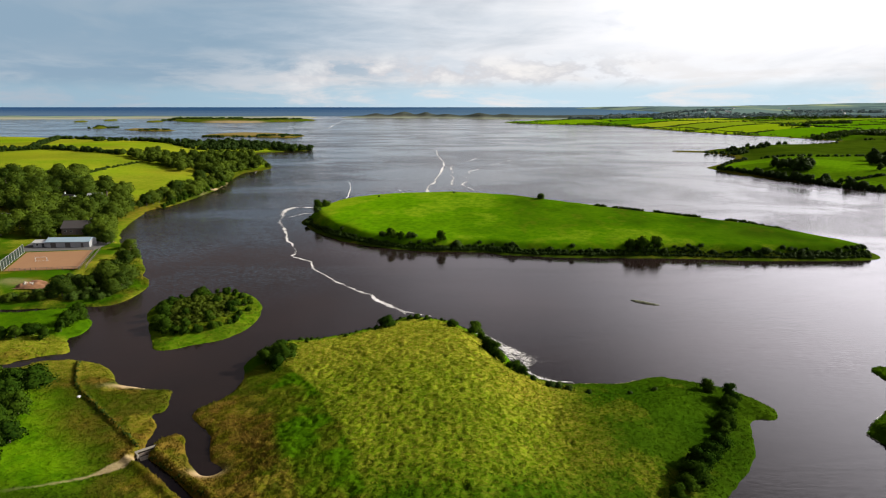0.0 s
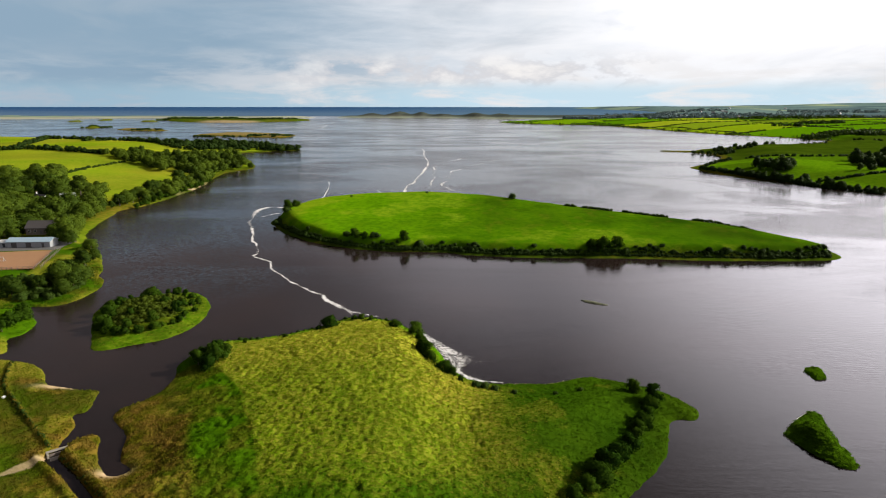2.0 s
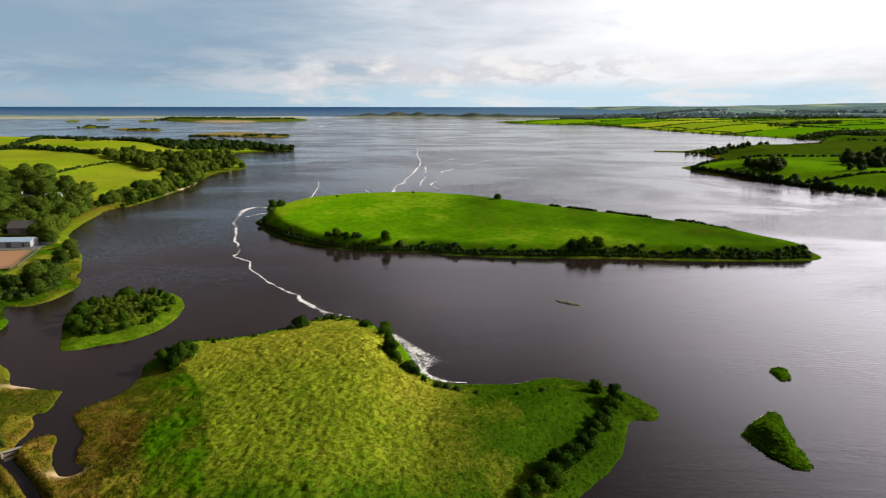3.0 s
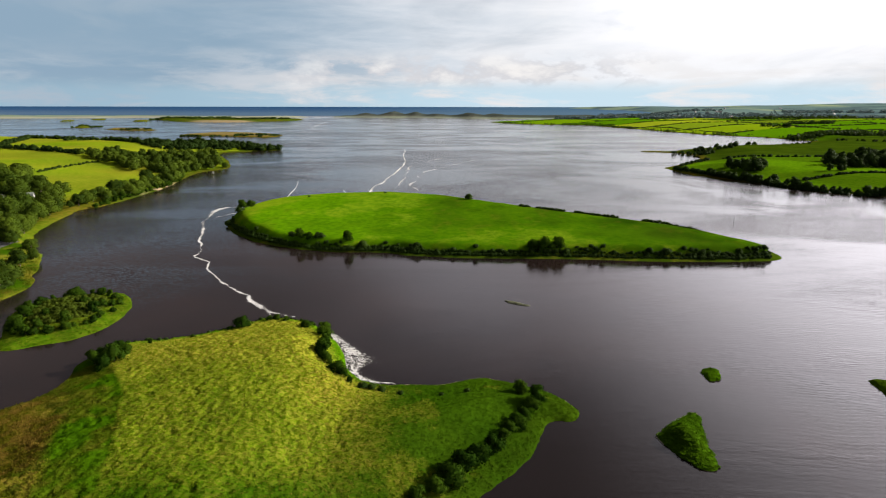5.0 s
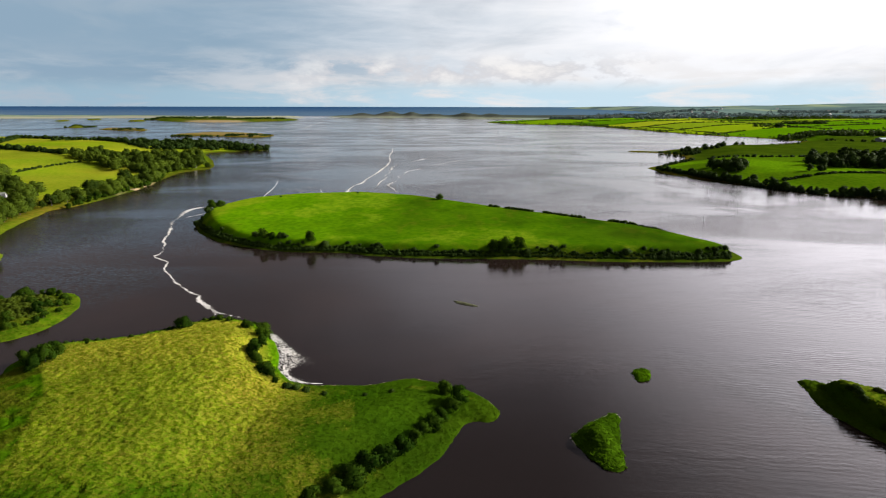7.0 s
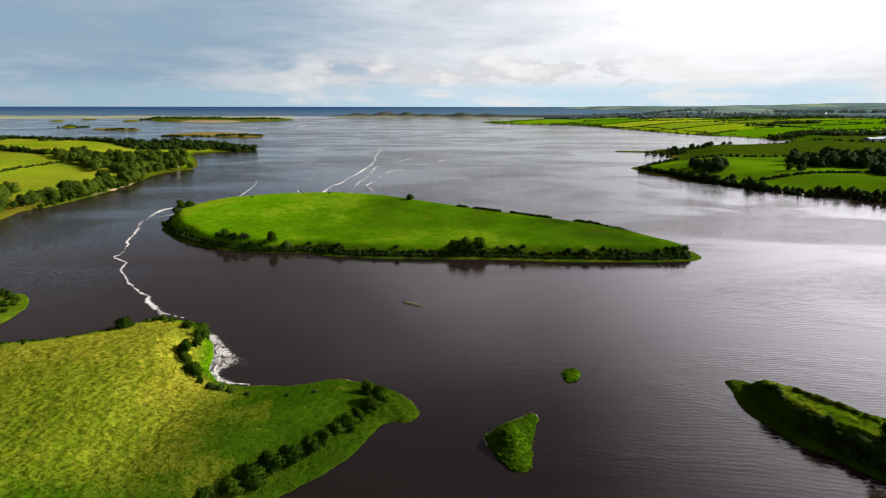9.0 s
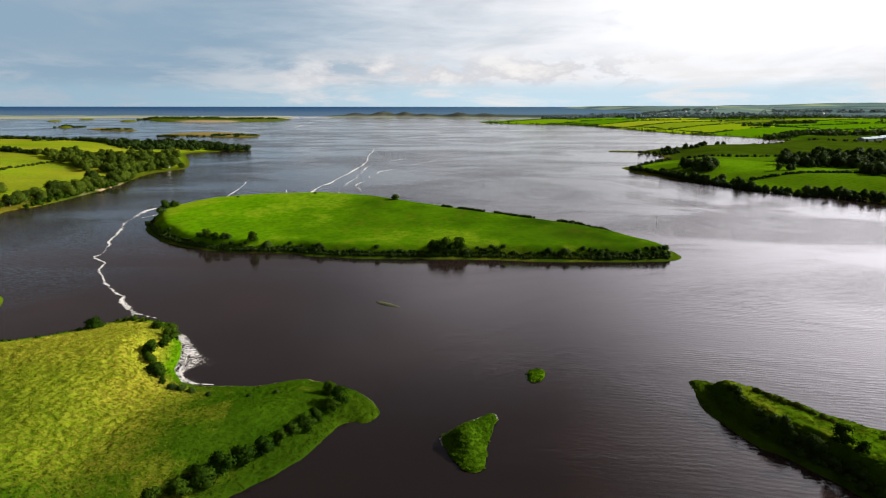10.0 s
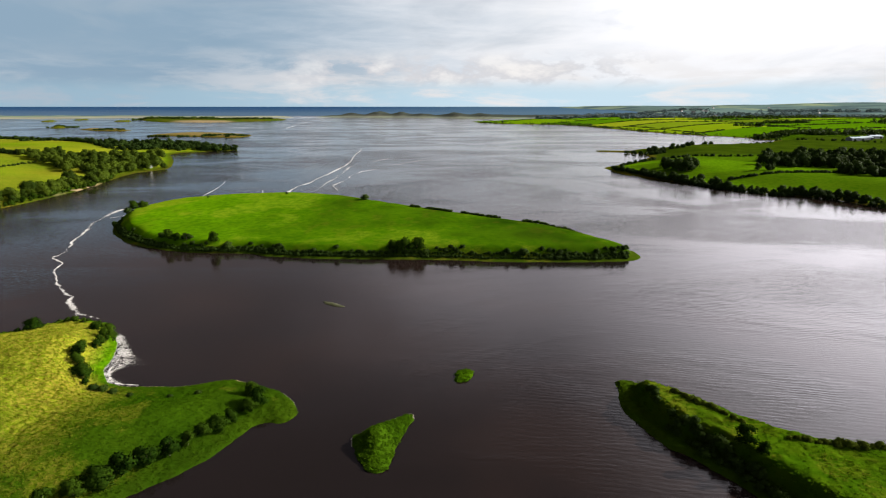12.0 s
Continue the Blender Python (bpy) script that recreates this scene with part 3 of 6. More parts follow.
def west_height(x, y, d):
    z = 1.0 * (1 - np.exp(-d / 2)) + 4.0 * smooth(5, 60, d) + 8.0 * smooth(60, 190, d) * smooth(330, 480, y) + 3 * (fbm(x, y, 160, 2, 4) - 0.4) * smooth(20, 120, d) + 0.4 * fbm(x, y, 6, 3, 9) * smooth(0, 4, d)
    level = smooth(44, 30, np.hypot((x + 186) * 1.2, (y - 276) * 0.75))
    return z * (1 - level) + 4.6 * level


def west_cover(x, y, d):
    n = fbm(x, y, 90, 3, 12)
    tint = 0.54 + 0.5 * (fbm(x, y, 55, 3, 15) - 0.5) + 0.30 * smooth(700, 1050, y) * 0.5
    tint = (tint * smooth(360, 440, y) + 0.10) * smooth(1, 14, d) + 0.10 * smooth(9, 5, d) * smooth(330, 280, y) + 0.35 * smooth(10, 4, d) * smooth(300, 330, y) * smooth(470, 430, y)
    return np.clip(0.14 + 0.9 * (n - 0.5), 0, 1) * smooth(330, 420, y) * smooth(4, 20, d) + 0.4 * smooth(0.45, 0.65, fbm(x, y, 12, 3, 19)) * smooth(340, 300, y), np.maximum(np.maximum(0.18 * smooth(9, 2, d) * smooth(270, 320, y), (0.16 + 0.26 * smooth(0.35, 0.65, fbm(x, y, 70, 3, 33))) * smooth(340, 420, y) + 0.5 * smooth(480, 430, y) * smooth(300, 320, y)), 0.5 * smooth(0.42, 0.6, fbm(x, y, 9, 3, 29)) * smooth(300, 260, y)), np.maximum(0.25 * smooth(1.0, 0.6, np.hypot((x + 176) / 8, (y - 231) / 4)), 0.8 * smooth(7, 2, d) * bell(y, 525, 32) * smooth(0.42, 0.58, fbm(x, y, 10, 3, 53))), np.clip(tint, 0, 1)


west = land("island_4", WEST, steps((-1900, -700, 25.0), (-700, -330, 7.0), (-330, -110, 2.5)), steps((180, 560, 2.5), (560, 1450, 9.0)), west_height, west_cover,
            "rolling green pasture on the wooded lough shore", wobble=2.0, wobble_size=20.0)

DRUMLIN = [(-90.8, 383.6), (-91.1, 372.2), (-84.0, 358.0), (-75.3, 341.6), (-58.5, 322.3), (-40.9, 308.8), (-25.1, 301.3), (-7.0, 295.2), (19.2, 294.0), (33.2, 288.2), (60.9, 283.7), (116.5, 281.6), (142.9, 278.3),
           (170.0, 277.3), (197.6, 277.3), (211.6, 279.4), (219.1, 284.9), (219.7, 294.8), (213, 308), (196, 332), (172, 352), (114, 388), (82, 408), (46, 438), (6, 458), (-34, 452), (-65, 434), (-85, 405)]


def drumlin_height(x, y, d):
    crest = np.interp(x, [-90, -65, -34, 6, 46, 81, 114, 171, 195, 216], [400, 408, 417, 420, 407, 390, 371, 341, 323, 306])
    tall = np.interp(x, [-90, -60, -30, 10, 50, 81, 114, 171, 195, 216], [4.5, 6.0, 7.0, 8.0, 7.6, 6.6, 5.2, 3.4, 2.4, 1.2])
    u = y - crest
    hump = 0.92 * tall * np.exp(-(u / np.where(u > 0, 40.0, 72.0)) ** 2) * smooth(0, 14, d)
    return 0.7 * (1 - np.exp(-d / 0.6)) + 3.6 * smooth(3, 10, d) + hump + 0.35 * fbm(x, y, 9, 3, 7) * smooth(0, 8, d)


def drumlin_cover(x, y, d):
    n = fbm(x, y, 28, 4, 41)
    # Tint fades out near the water: shade below the bank hedge, put into the colour.
    return 0.12 * smooth(0.55, 0.7, n) + 0 * d, np.maximum(0.12 * smooth(7, 3, d), 0.16 * smooth(0.60, 0.72, fbm(x, y * 0.7, 5, 2, 44)) * smooth(0.40, 0.60, fbm(x, y, 60, 2, 47))), 0 * d, np.clip(0.26 + 0.5 * (n - 0.5) + 0.24 * smooth(60, -70, x) - 0.16 * smooth(80, 190, x), 0, 0.8) * smooth(3.5, 8, d)


land("island_5", DRUMLIN, steps((-97, 226, 1.3)), steps((270, 464, 1.3)), drumlin_height, drumlin_cover, "smooth green grazed drumlin island with hedged banks", wobble=1.2, wobble_size=8.0)

EAST = [(238.1, 2363.7), (355.6, 2119.5), (533.7, 2014.5), (625.0, 1683.0), (690.7, 1444.4), (757.7, 1326.3), (793.1, 1207.6), (734.2, 1139.9), (664.1, 1065.0), (581.4, 1038.0), (517.3, 1025.1), (442.8, 975.8), (413.8, 945.7), (371.9, 953.0), (365.9, 935.0),
        (404.0, 912.7), (418.7, 851.7), (366.2, 762.5), (318.5, 708.4), (310.2, 690.0), (315.1, 639.8), (335.0, 591.7), (364.8, 542.5), (388.6, 507.1), (410.2, 484.9), (433.6, 470.1), (447.7, 428.2), (520, 360), (900, 250), (3500, 300),
        (5200, 1500), (5200, 2700), (2600, 2860), (1200, 2840), (700, 2720), (420, 2560)]


def east_height(x, y, d):
    far = smooth(1250, 1450, y)
    near = 1.0 * (1 - np.exp(-d / 2)) + 9.0 * smooth(4, 80, d) * (1 - far) * (1 - 0.7 * bell(x, 395, 40) * bell(y, 935, 45))
    hills = 12 * smooth(0, 260, d) * far + 16 * smooth(200, 1200, d) * far
    return near + hills + 5 * (fbm(x, y, 320, 3, 2) - 0.5) * smooth(20, 200, d)


FIELD_TURN = radians(-20)


def field_cell(x, y):
    """Which field of the far shore a place lies in: strips across a turned and bent grid."""
    u = x * math.cos(FIELD_TURN) - y * math.sin(FIELD_TURN) + 25 * np.sin(y / 170.0)
    v = x * math.sin(FIELD_TURN) + y * math.cos(FIELD_TURN) + 30 * np.sin(x / 230.0)
    row = np.floor(v / 185.0)
    wide = 210.0 + 260.0 * hashed(row, row * 0 + 3, 9)
    col = np.floor(u / wide + hashed(row, row * 0 + 5, 4))
    return row, col


def east_cover(x, y, d):
    row, col = field_cell(x, y)
    tint = hashed(row, col, 77)
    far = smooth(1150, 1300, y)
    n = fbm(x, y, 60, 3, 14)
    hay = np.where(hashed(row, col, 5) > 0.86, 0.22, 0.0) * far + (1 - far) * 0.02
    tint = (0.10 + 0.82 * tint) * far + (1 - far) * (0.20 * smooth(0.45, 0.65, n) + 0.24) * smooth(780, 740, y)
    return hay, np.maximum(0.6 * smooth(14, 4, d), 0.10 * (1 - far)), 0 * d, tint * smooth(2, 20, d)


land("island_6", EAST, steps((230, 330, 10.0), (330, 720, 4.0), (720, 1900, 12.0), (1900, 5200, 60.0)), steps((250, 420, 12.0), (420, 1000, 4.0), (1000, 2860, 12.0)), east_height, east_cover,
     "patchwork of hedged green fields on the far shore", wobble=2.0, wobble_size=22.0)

RIM = [(600, 2700), (1500, 2750), (2600, 2700), (6500, 2300), (6500, 4950), (1050, 4950), (1250, 3900), (1000, 3300)]


def rim_height(x, y, d):
    rise = 18 + 29 * smooth(2800, 4700, y) + 22 * smooth(3300, 4800, y) * smooth(2000, 3300, x) * (0.75 + 0.5 * fbm(x, y, 700, 3, 3))
    return rise * smooth(0, 420, d) * smooth(2650, 3300, y + 0.1 * x) + 9 * (fbm(x, y, 330, 4, 2) - 0.5) * smooth(0, 200, d)


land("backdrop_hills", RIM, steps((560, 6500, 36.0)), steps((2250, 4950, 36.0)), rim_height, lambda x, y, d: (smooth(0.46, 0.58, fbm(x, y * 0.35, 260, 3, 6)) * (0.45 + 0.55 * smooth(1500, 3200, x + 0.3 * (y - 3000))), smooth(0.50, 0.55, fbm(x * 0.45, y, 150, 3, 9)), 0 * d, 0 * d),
     "hazy blue-green hills along the horizon", wobble=20.0, wobble_size=200.0, material=HAZED_LAND)

ISLET = [(123.0, 153.4), (123.9, 157.0), (126.7, 158.1), (128.8, 157.0), (128.4, 153.4), (126.4, 150.3), (123.2, 150.3)]
land("island_7", ISLET, steps((120, 132, 0.3)), steps((147, 161, 0.3)), lambda x, y, d: 0.7 * (1 - np.exp(-d / 0.8)) + 0.4 * fbm(x, y, 1.2, 3, 6) * smooth(0, 1, d),
     lambda x, y, d: (0 * d, 0 * d, 0 * d, 0.1 + 0 * d), "tiny round grassy islet in the dark water", wobble=0.5, wobble_size=2.0, inset=0.3)
TRI = [(98.8, 119.0), (98.5, 122.5), (101.7, 126.7), (106.8, 130.5), (110.8, 133.2), (112.9, 133.2), (113.2, 130.0), (111.1, 123.7), (109.9, 116.8), (108.5, 110.5), (106.9, 108.6), (103.9, 109.0), (100.9, 113.0)]
land("island_8", TRI, steps((95, 117, 0.3)), steps((105, 137, 0.3)), lambda x, y, d: 0.7 * (1 - np.exp(-d / 0.6)) + 2.6 * bell(x, 104.8, 3.2) * bell(y, 120, 6) * smooth(0, 4, d) + 0.5 * fbm(x, y, 1.3, 3, 6) * smooth(0, 1, d),
     lambda x, y, d: (0.02 + 0 * d, 0 * d, 0 * d, 0.02 + 0 * d), "small pear-shaped grass islet with a central mound", wobble=0.5, wobble_size=2.5, inset=0.7)
RIGHT = [(167.5, 150.2), (168.7, 151.2), (171.5, 150.9), (177.6, 145.9), (182.2, 141.8), (188.7, 134.7), (194.2, 127.2), (200.5, 121.6), (207.6, 118.3), (218.3, 115.9), (240, 112), (270, 95), (270, 60), (230, 50), (195, 80), (183, 98.8),
         (178.9, 106.5), (177.6, 108.8), (174.0, 114.5), (170.9, 117.7), (168.4, 123.5), (165.9, 132.5), (165.8, 139.7), (166.9, 144.3)]
land("island_9", RIGHT, steps((162, 275, 0.5)), steps((46, 155, 0.5)), lambda x, y, d: 0.7 * (1 - np.exp(-d / 0.6)) + 4.6 * smooth(3.2, 7.0, d) + 0.8 * (fbm(x, y, 7, 2, 16) - 0.5) * smooth(5, 9, d) + 0.6 * fbm(x, y, 1.6, 3, 6) * smooth(0, 1.5, d),
     lambda x, y, d: (0.12 * smooth(0.42, 0.62, fbm(x, y, 8, 3, 26)) * smooth(5, 8, d), 0.08 + 0.10 * smooth(0.48, 0.62, fbm(x, y, 6, 3, 36)) * smooth(4, 7, d), 0.9 * smooth(1.6, 0.4, d) * smooth(194, 202, x) * smooth(104, 110, y), 0.17 * smooth(4, 8, d)), "long rough grass island with a hedged bank", wobble=0.6, wobble_size=4.0, inset=0.3)

# low reed islands, sand spit and dunes far out
wooded = lambda x, y, d: (0.1 + 0 * d, 0.35 * smooth(0.45, 0.55, fbm(x, y, 90, 3, 8)), 0.6 * smooth(2385, 2350, y) * smooth(-960, -880, x), 0 * d)
mossy = lambda x, y, d: (0.1 + 0 * d, 0.35 + 0 * d, 0 * d, 0.05 + 0 * d)
reed = lambda x, y, d: (0.30 * smooth(6, 26, d), 0.85 + 0 * d, 0.22 * smooth(8, 26, d), 0 * d)
for ctrl, tall, step, label in (
        ([(-571.5, 1409.7), (-539.5, 1487.6), (-501.5, 1520), (-350.5, 1450), (-320.7, 1362.1), (-336.1, 1310), (-423.1, 1339.4), (-494.5, 1370)], 3.0, 8.0, "low brown reed island"),
        ([(-911.1, 1707.1), (-913.7, 1782.2), (-828.5, 1743.8), (-744.3, 1671.9), (-748.4, 1625), (-840.6, 1638.1)], 3.0, 8.0, "low sandy reed island"),
        ([(-1071.4, 1822.2), (-1120.3, 1953.6), (-1043.0, 1864.0), (-1006.1, 1782.2), (-1039.7, 1782.2)], 6.0, 9.0, "small dark wooded islet"),
        ([(-1206.1, 2653.1), (-1252.5, 2939.2), (-937.3, 2742.1), (-583.1, 2653.1), (-571.2, 2520), (-716.8, 2350), (-867.0, 2330), (-1002.1, 2370)], 6.0, 16.0, "long low island with woods and a sandy shore")):
    a = np.array(ctrl)
    lo, hi = a.min(0) - 20, a.max(0) + 20
    far_out = step > 10
    land("island_10", ctrl, steps((lo[0], hi[0], step)), steps((lo[1], hi[1], step)), lambda x, y, d, t=tall: t * smooth(0, 25, d) * (0.6 + 0.8 * fbm(x, y, 60, 3, 2)), wooded if far_out else (mossy if tall > 4 else reed), label,
         wobble=6.0, wobble_size=60.0)
for mx, my, half in ((-1160, 2419, 30), (-1458, 2418, 24), (-1445, 2614, 28)):
    ctrl = [(mx + half * math.cos(a * 0.785), my + 40 * math.sin(a * 0.785)) for a in range(8)]
    land("island_13", ctrl, steps((mx - 45, mx + 45, 5.0)), steps((my - 60, my + 60, 6.0)), lambda x, y, d: 4.5 * smooth(0, 14, d) * (0.6 + 0.8 * fbm(x, y, 25, 3, 2)), mossy, "tiny dark islet far out in the lough", wobble=4.0, wobble_size=25.0)
# Spit and dunes take the land colours that carry painted haze.
SPIT = [(-4500, 3000), (-4500, 3300), (-2242.9, 3248.6), (-1348.8, 3200), (-700, 3150), (-700, 3020), (-1209.3, 2937.2), (-1555.6, 2917.2), (-1761.3, 2842.1), (-2300, 2802)]
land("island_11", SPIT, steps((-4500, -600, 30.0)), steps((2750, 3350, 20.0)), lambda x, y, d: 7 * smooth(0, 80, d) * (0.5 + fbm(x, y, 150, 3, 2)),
     lambda x, y, d: (0.6 + 0 * d, 0.4 * smooth(0.5, 0.6, fbm(x, y, 200, 3, 9)), 0.50 * smooth(110, 30, d), 0.1 + 0 * d), "pale sand spit between lough and sea", wobble=15.0, wobble_size=150.0, material=HAZED_LAND)
DUNE = [(-535, 3090), (-430, 3170), (0, 3250), (500, 3350), (1100, 3350), (1150, 3000), (600, 2780), (309.0, 2850), (-68.7, 3020), (-383.4, 3050)]


def dune_height(x, y, d):
    return 5 * smooth(0, 50, d) + smooth(0, 60, d) * (13 * bell(x, -345, 48) + 20 * bell(x, -208, 58) + 17 * bell(x, -88, 36) + 9 * bell(x, 20, 50) + 13 * bell(x, 190, 50) + 8 * bell(x, 330, 50)) * (0.55 + 0.75 * fbm(x, y, 45, 3, 5)) + 7 * fbm(x, y, 60, 3, 7) * smooth(0, 60, d)


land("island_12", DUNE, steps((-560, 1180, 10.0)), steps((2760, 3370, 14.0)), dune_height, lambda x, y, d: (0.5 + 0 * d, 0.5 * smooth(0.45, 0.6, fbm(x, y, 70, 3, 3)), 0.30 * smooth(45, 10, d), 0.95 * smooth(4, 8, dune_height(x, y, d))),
     "dark marram dunes above a narrow beach", wobble=10.0, wobble_size=90.0, material=HAZED_LAND)

# ---- trees and bushes ----


def crown_mesh(name, tall, wide, leaves, leaf, material, seed, lobes=9, low=0.2):
    """A crown: leaf clumps on several uneven lobes round a dark core."""
    r = np.random.RandomState(seed)
    mids, rads = [], []
    for i in range(lobes):
        f = (i + 0.5) / lobes
        a = r.uniform(0, 6.283)
        out = wide * 0.5 * r.uniform(0.25, 0.72) * (1 - 0.55 * f * f)
        mids.append((out * math.cos(a), out * math.sin(a), tall * (low + (0.80 - low) * f)))
        rads.append(wide * r.uniform(0.16, 0.30) * (1.05 - 0.30 * f))
    mids, rads = np.array(mids), np.array(rads)
    which = r.choice(lobes, leaves, p=rads ** 2 / (rads ** 2).sum())
    way = r.normal(size=(leaves, 3))
    way /= np.linalg.norm(way, axis=1)[:, None]
    way[:, 2] = np.where(way[:, 2] < -0.5, -way[:, 2], way[:, 2])
    spread = r.uniform(0.72, 1.08, leaves)
    mid = mids[which] + way * (rads[which] * spread)[:, None] * np.array([1, 1, 0.85])
    mid[:, 2] = np.maximum(mid[:, 2], 0.1 * tall * r.rand(leaves))
    face = way + r.normal(size=(leaves, 3)) * 0.38
    face /= np.linalg.norm(face, axis=1)[:, None]
    side = np.cross(face, r.normal(size=(leaves, 3)))
    side /= np.linalg.norm(side, axis=1)[:, None]
    top = np.cross(face, side)
    size = leaf * r.uniform(0.55, 1.3, leaves)[:, None]
    v = np.stack([mid - side * size * 0.5, mid - top * size * 0.4 + face * size * 0.1, mid + side * size * 0.5, mid + top * size * 0.6 - face * size * 0.12], 1).reshape(-1, 3)
    f = [(4 * i, 4 * i + 1, 4 * i + 2, 4 * i + 3) for i in range(leaves)]
    base = len(v)
    core_v, core_f = [], []
    for c, q in zip(mids, rads):
        s = len(v) + len(core_v)
        ring = [(0, 0, 1)] + [(math.cos(t) * 0.9, math.sin(t) * 0.9, 0.2) for t in np.arange(5) * 1.2566] + [(0, 0, -0.8)]
        core_v += [tuple(c + np.array(p) * q * 0.72) for p in ring]
        core_f += [(s, s + 1 + j, s + 1 + (j + 1) % 5) for j in range(5)] + [(s + 6, s + 1 + (j + 1) % 5, s + 1 + j) for j in range(5)]
    v = np.concatenate([v, core_v])
    soft = v - np.array([0, 0, tall * 0.40])
    soft /= np.linalg.norm(soft, axis=1)[:, None] + 1e-6
    out = np.concatenate([np.repeat(face * 0.55 + way * 0.75, 4, 0), soft[base:]]) + soft * 0.45
    out /= np.linalg.norm(out, axis=1)[:, None] + 1e-6
    return mesh_of(name, v, f + core_f, material, normals=out)


def trunk_mesh(name, tall, thick, seed):
    """A tapered trunk with some limbs."""
    r = random.Random(seed)
    v, f = [], []

    def limb(a, b, ra, rb):
        s = len(v)
        d = (Vector(b) - Vector(a)).normalized()
        q = d.to_track_quat("Z", "Y").to_matrix()
        for p, w in ((a, ra), (b, rb)):
            v.extend(tuple(Vector(p) + q @ Vector((w * math.cos(t * 1.0472), w * math.sin(t * 1.0472), 0))) for t in range(6))
        f.extend((s + j, s + (j + 1) % 6, s + 6 + (j + 1) % 6, s + 6 + j) for j in range(6))

    fork = (r.uniform(-0.2, 0.2), r.uniform(-0.2, 0.2), tall * 0.35)
    limb((0, 0, -0.6), fork, thick, thick * 0.7)
    limb(fork, (r.uniform(-0.5, 0.5), r.uniform(-0.5, 0.5), tall * 0.8), thick * 0.7, thick * 0.2)
    for i in range(4):
        a = i * 1.57 + r.uniform(-0.5, 0.5)
        limb(fork, (math.cos(a) * tall * 0.22, math.sin(a) * tall * 0.22, tall * r.uniform(0.5, 0.68)), thick * 0.4, thick * 0.1)
    return mesh_of(name, v, f, BARK)


def plant(name, crown, trunk):
    root = new(name)
    part("trunk", trunk, root)
    part("crown", crown, root)
    return root


KINDS = {}


def kind_of_plant(key, name, count, tall, wide, leaves, leaf, material, lobes, low, thick):
    KINDS[key] = []
    for i in range(count):
        seed = hash_seed(key, i)
        KINDS[key].append((name, crown_mesh("crown", tall * (0.92 + 0.08 * i), wide * (1.08 - 0.07 * i), leaves, leaf, material, seed, lobes, low), trunk_mesh("trunk", tall, thick, seed)))


def hash_seed(key, i):
    return sum(ord(c) * (j + 3) for j, c in enumerate(key)) + 101 * i


kind_of_plant("oak", "tree", 4, 13.0, 15.0, 2600, 0.72, LEAF, 18, 0.22, 0.40)
kind_of_plant("dark", "tree", 3, 13.0, 14.0, 900, 1.3, LEAF_DARK, 14, 0.14, 0.40)
kind_of_plant("bush", "bush", 4, 4.2, 6.0, 1300, 0.36, LEAF_BUSH, 14, 0.12, 0.12)
kind_of_plant("scrub", "bush", 3, 3.0, 6.0, 800, 0.42, LEAF_DARK, 13, 0.10, 0.10)
kind_of_plant("heath", "shrub", 3, 3.0, 7.5, 900, 0.40, LEAF_OLIVE, 16, 0.10, 0.10)
kind_of_plant("far", "tree", 3, 11.0, 15.0, 300, 2.2, LEAF_DARK, 12, 0.12, 0.40)

PLANTED = random.Random(11)


def gather(name, key, places, label, category, seed=3):
    """Many far plants in one mesh: (x, y, size) each."""
    r = random.Random(seed)
    places = list(places)
    z = ground_zs([p[0] for p in places], [p[1] for p in places])
    data = []
    for _, crown, _ in KINDS[key]:
        v = np.zeros(len(crown.vertices) * 3)
        crown.vertices.foreach_get("co", v)
        o = np.zeros(len(crown.loops) * 3)
        crown.corner_normals.foreach_get("vector", o)
        at = np.zeros(len(crown.loops), int)
        crown.loops.foreach_get("vertex_index", at)
        out = np.zeros((len(crown.vertices), 3))
        out[at] = o.reshape(-1, 3)
        data.append((v.reshape(-1, 3), [tuple(q.vertices) for q in crown.polygons], out))
    verts, faces, outs, base = [], [], [], 0
    for (x, y, s), h in zip(places, z):
        v, f, o = data[r.randrange(len(data))]
        a, s = r.uniform(0, 6.28), s * r.uniform(0.8, 1.2)
        c, d = math.cos(a), math.sin(a)
        verts.append(np.stack([x + s * (c * v[:, 0] - d * v[:, 1]), y + s * (d * v[:, 0] + c * v[:, 1]), h - 0.2 + s * v[:, 2]], -1))
        faces += [tuple(i + base for i in q) for q in f]
        outs.append(np.stack([c * o[:, 0] - d * o[:, 1], d * o[:, 0] + c * o[:, 1], o[:, 2]], -1))
        base += len(v)
    return tagged(new(name, mesh_of(name, np.concatenate(verts), faces, KINDS[key][0][1].materials[0], normals=np.concatenate(outs))), label, category, kind="stuff")


def put(key, x, y, size=1.0, label="", group="", sink=0.15, into=None):
    if into is not None:
        into.append((x, y, size))
        return None
    name, crown, trunk = PLANTED.choice(KINDS[key])
    root = plant(name, crown, trunk)
    s = size * PLANTED.uniform(0.85, 1.15)
    root.matrix_basis = Matrix.LocRotScale((x, y, ground_z(x, y) - sink), Euler((0, 0, PLANTED.uniform(0, 6.28))), (s * PLANTED.uniform(0.9, 1.12), s * PLANTED.uniform(0.9, 1.12), s))
    return tagged(root, label, name, group)


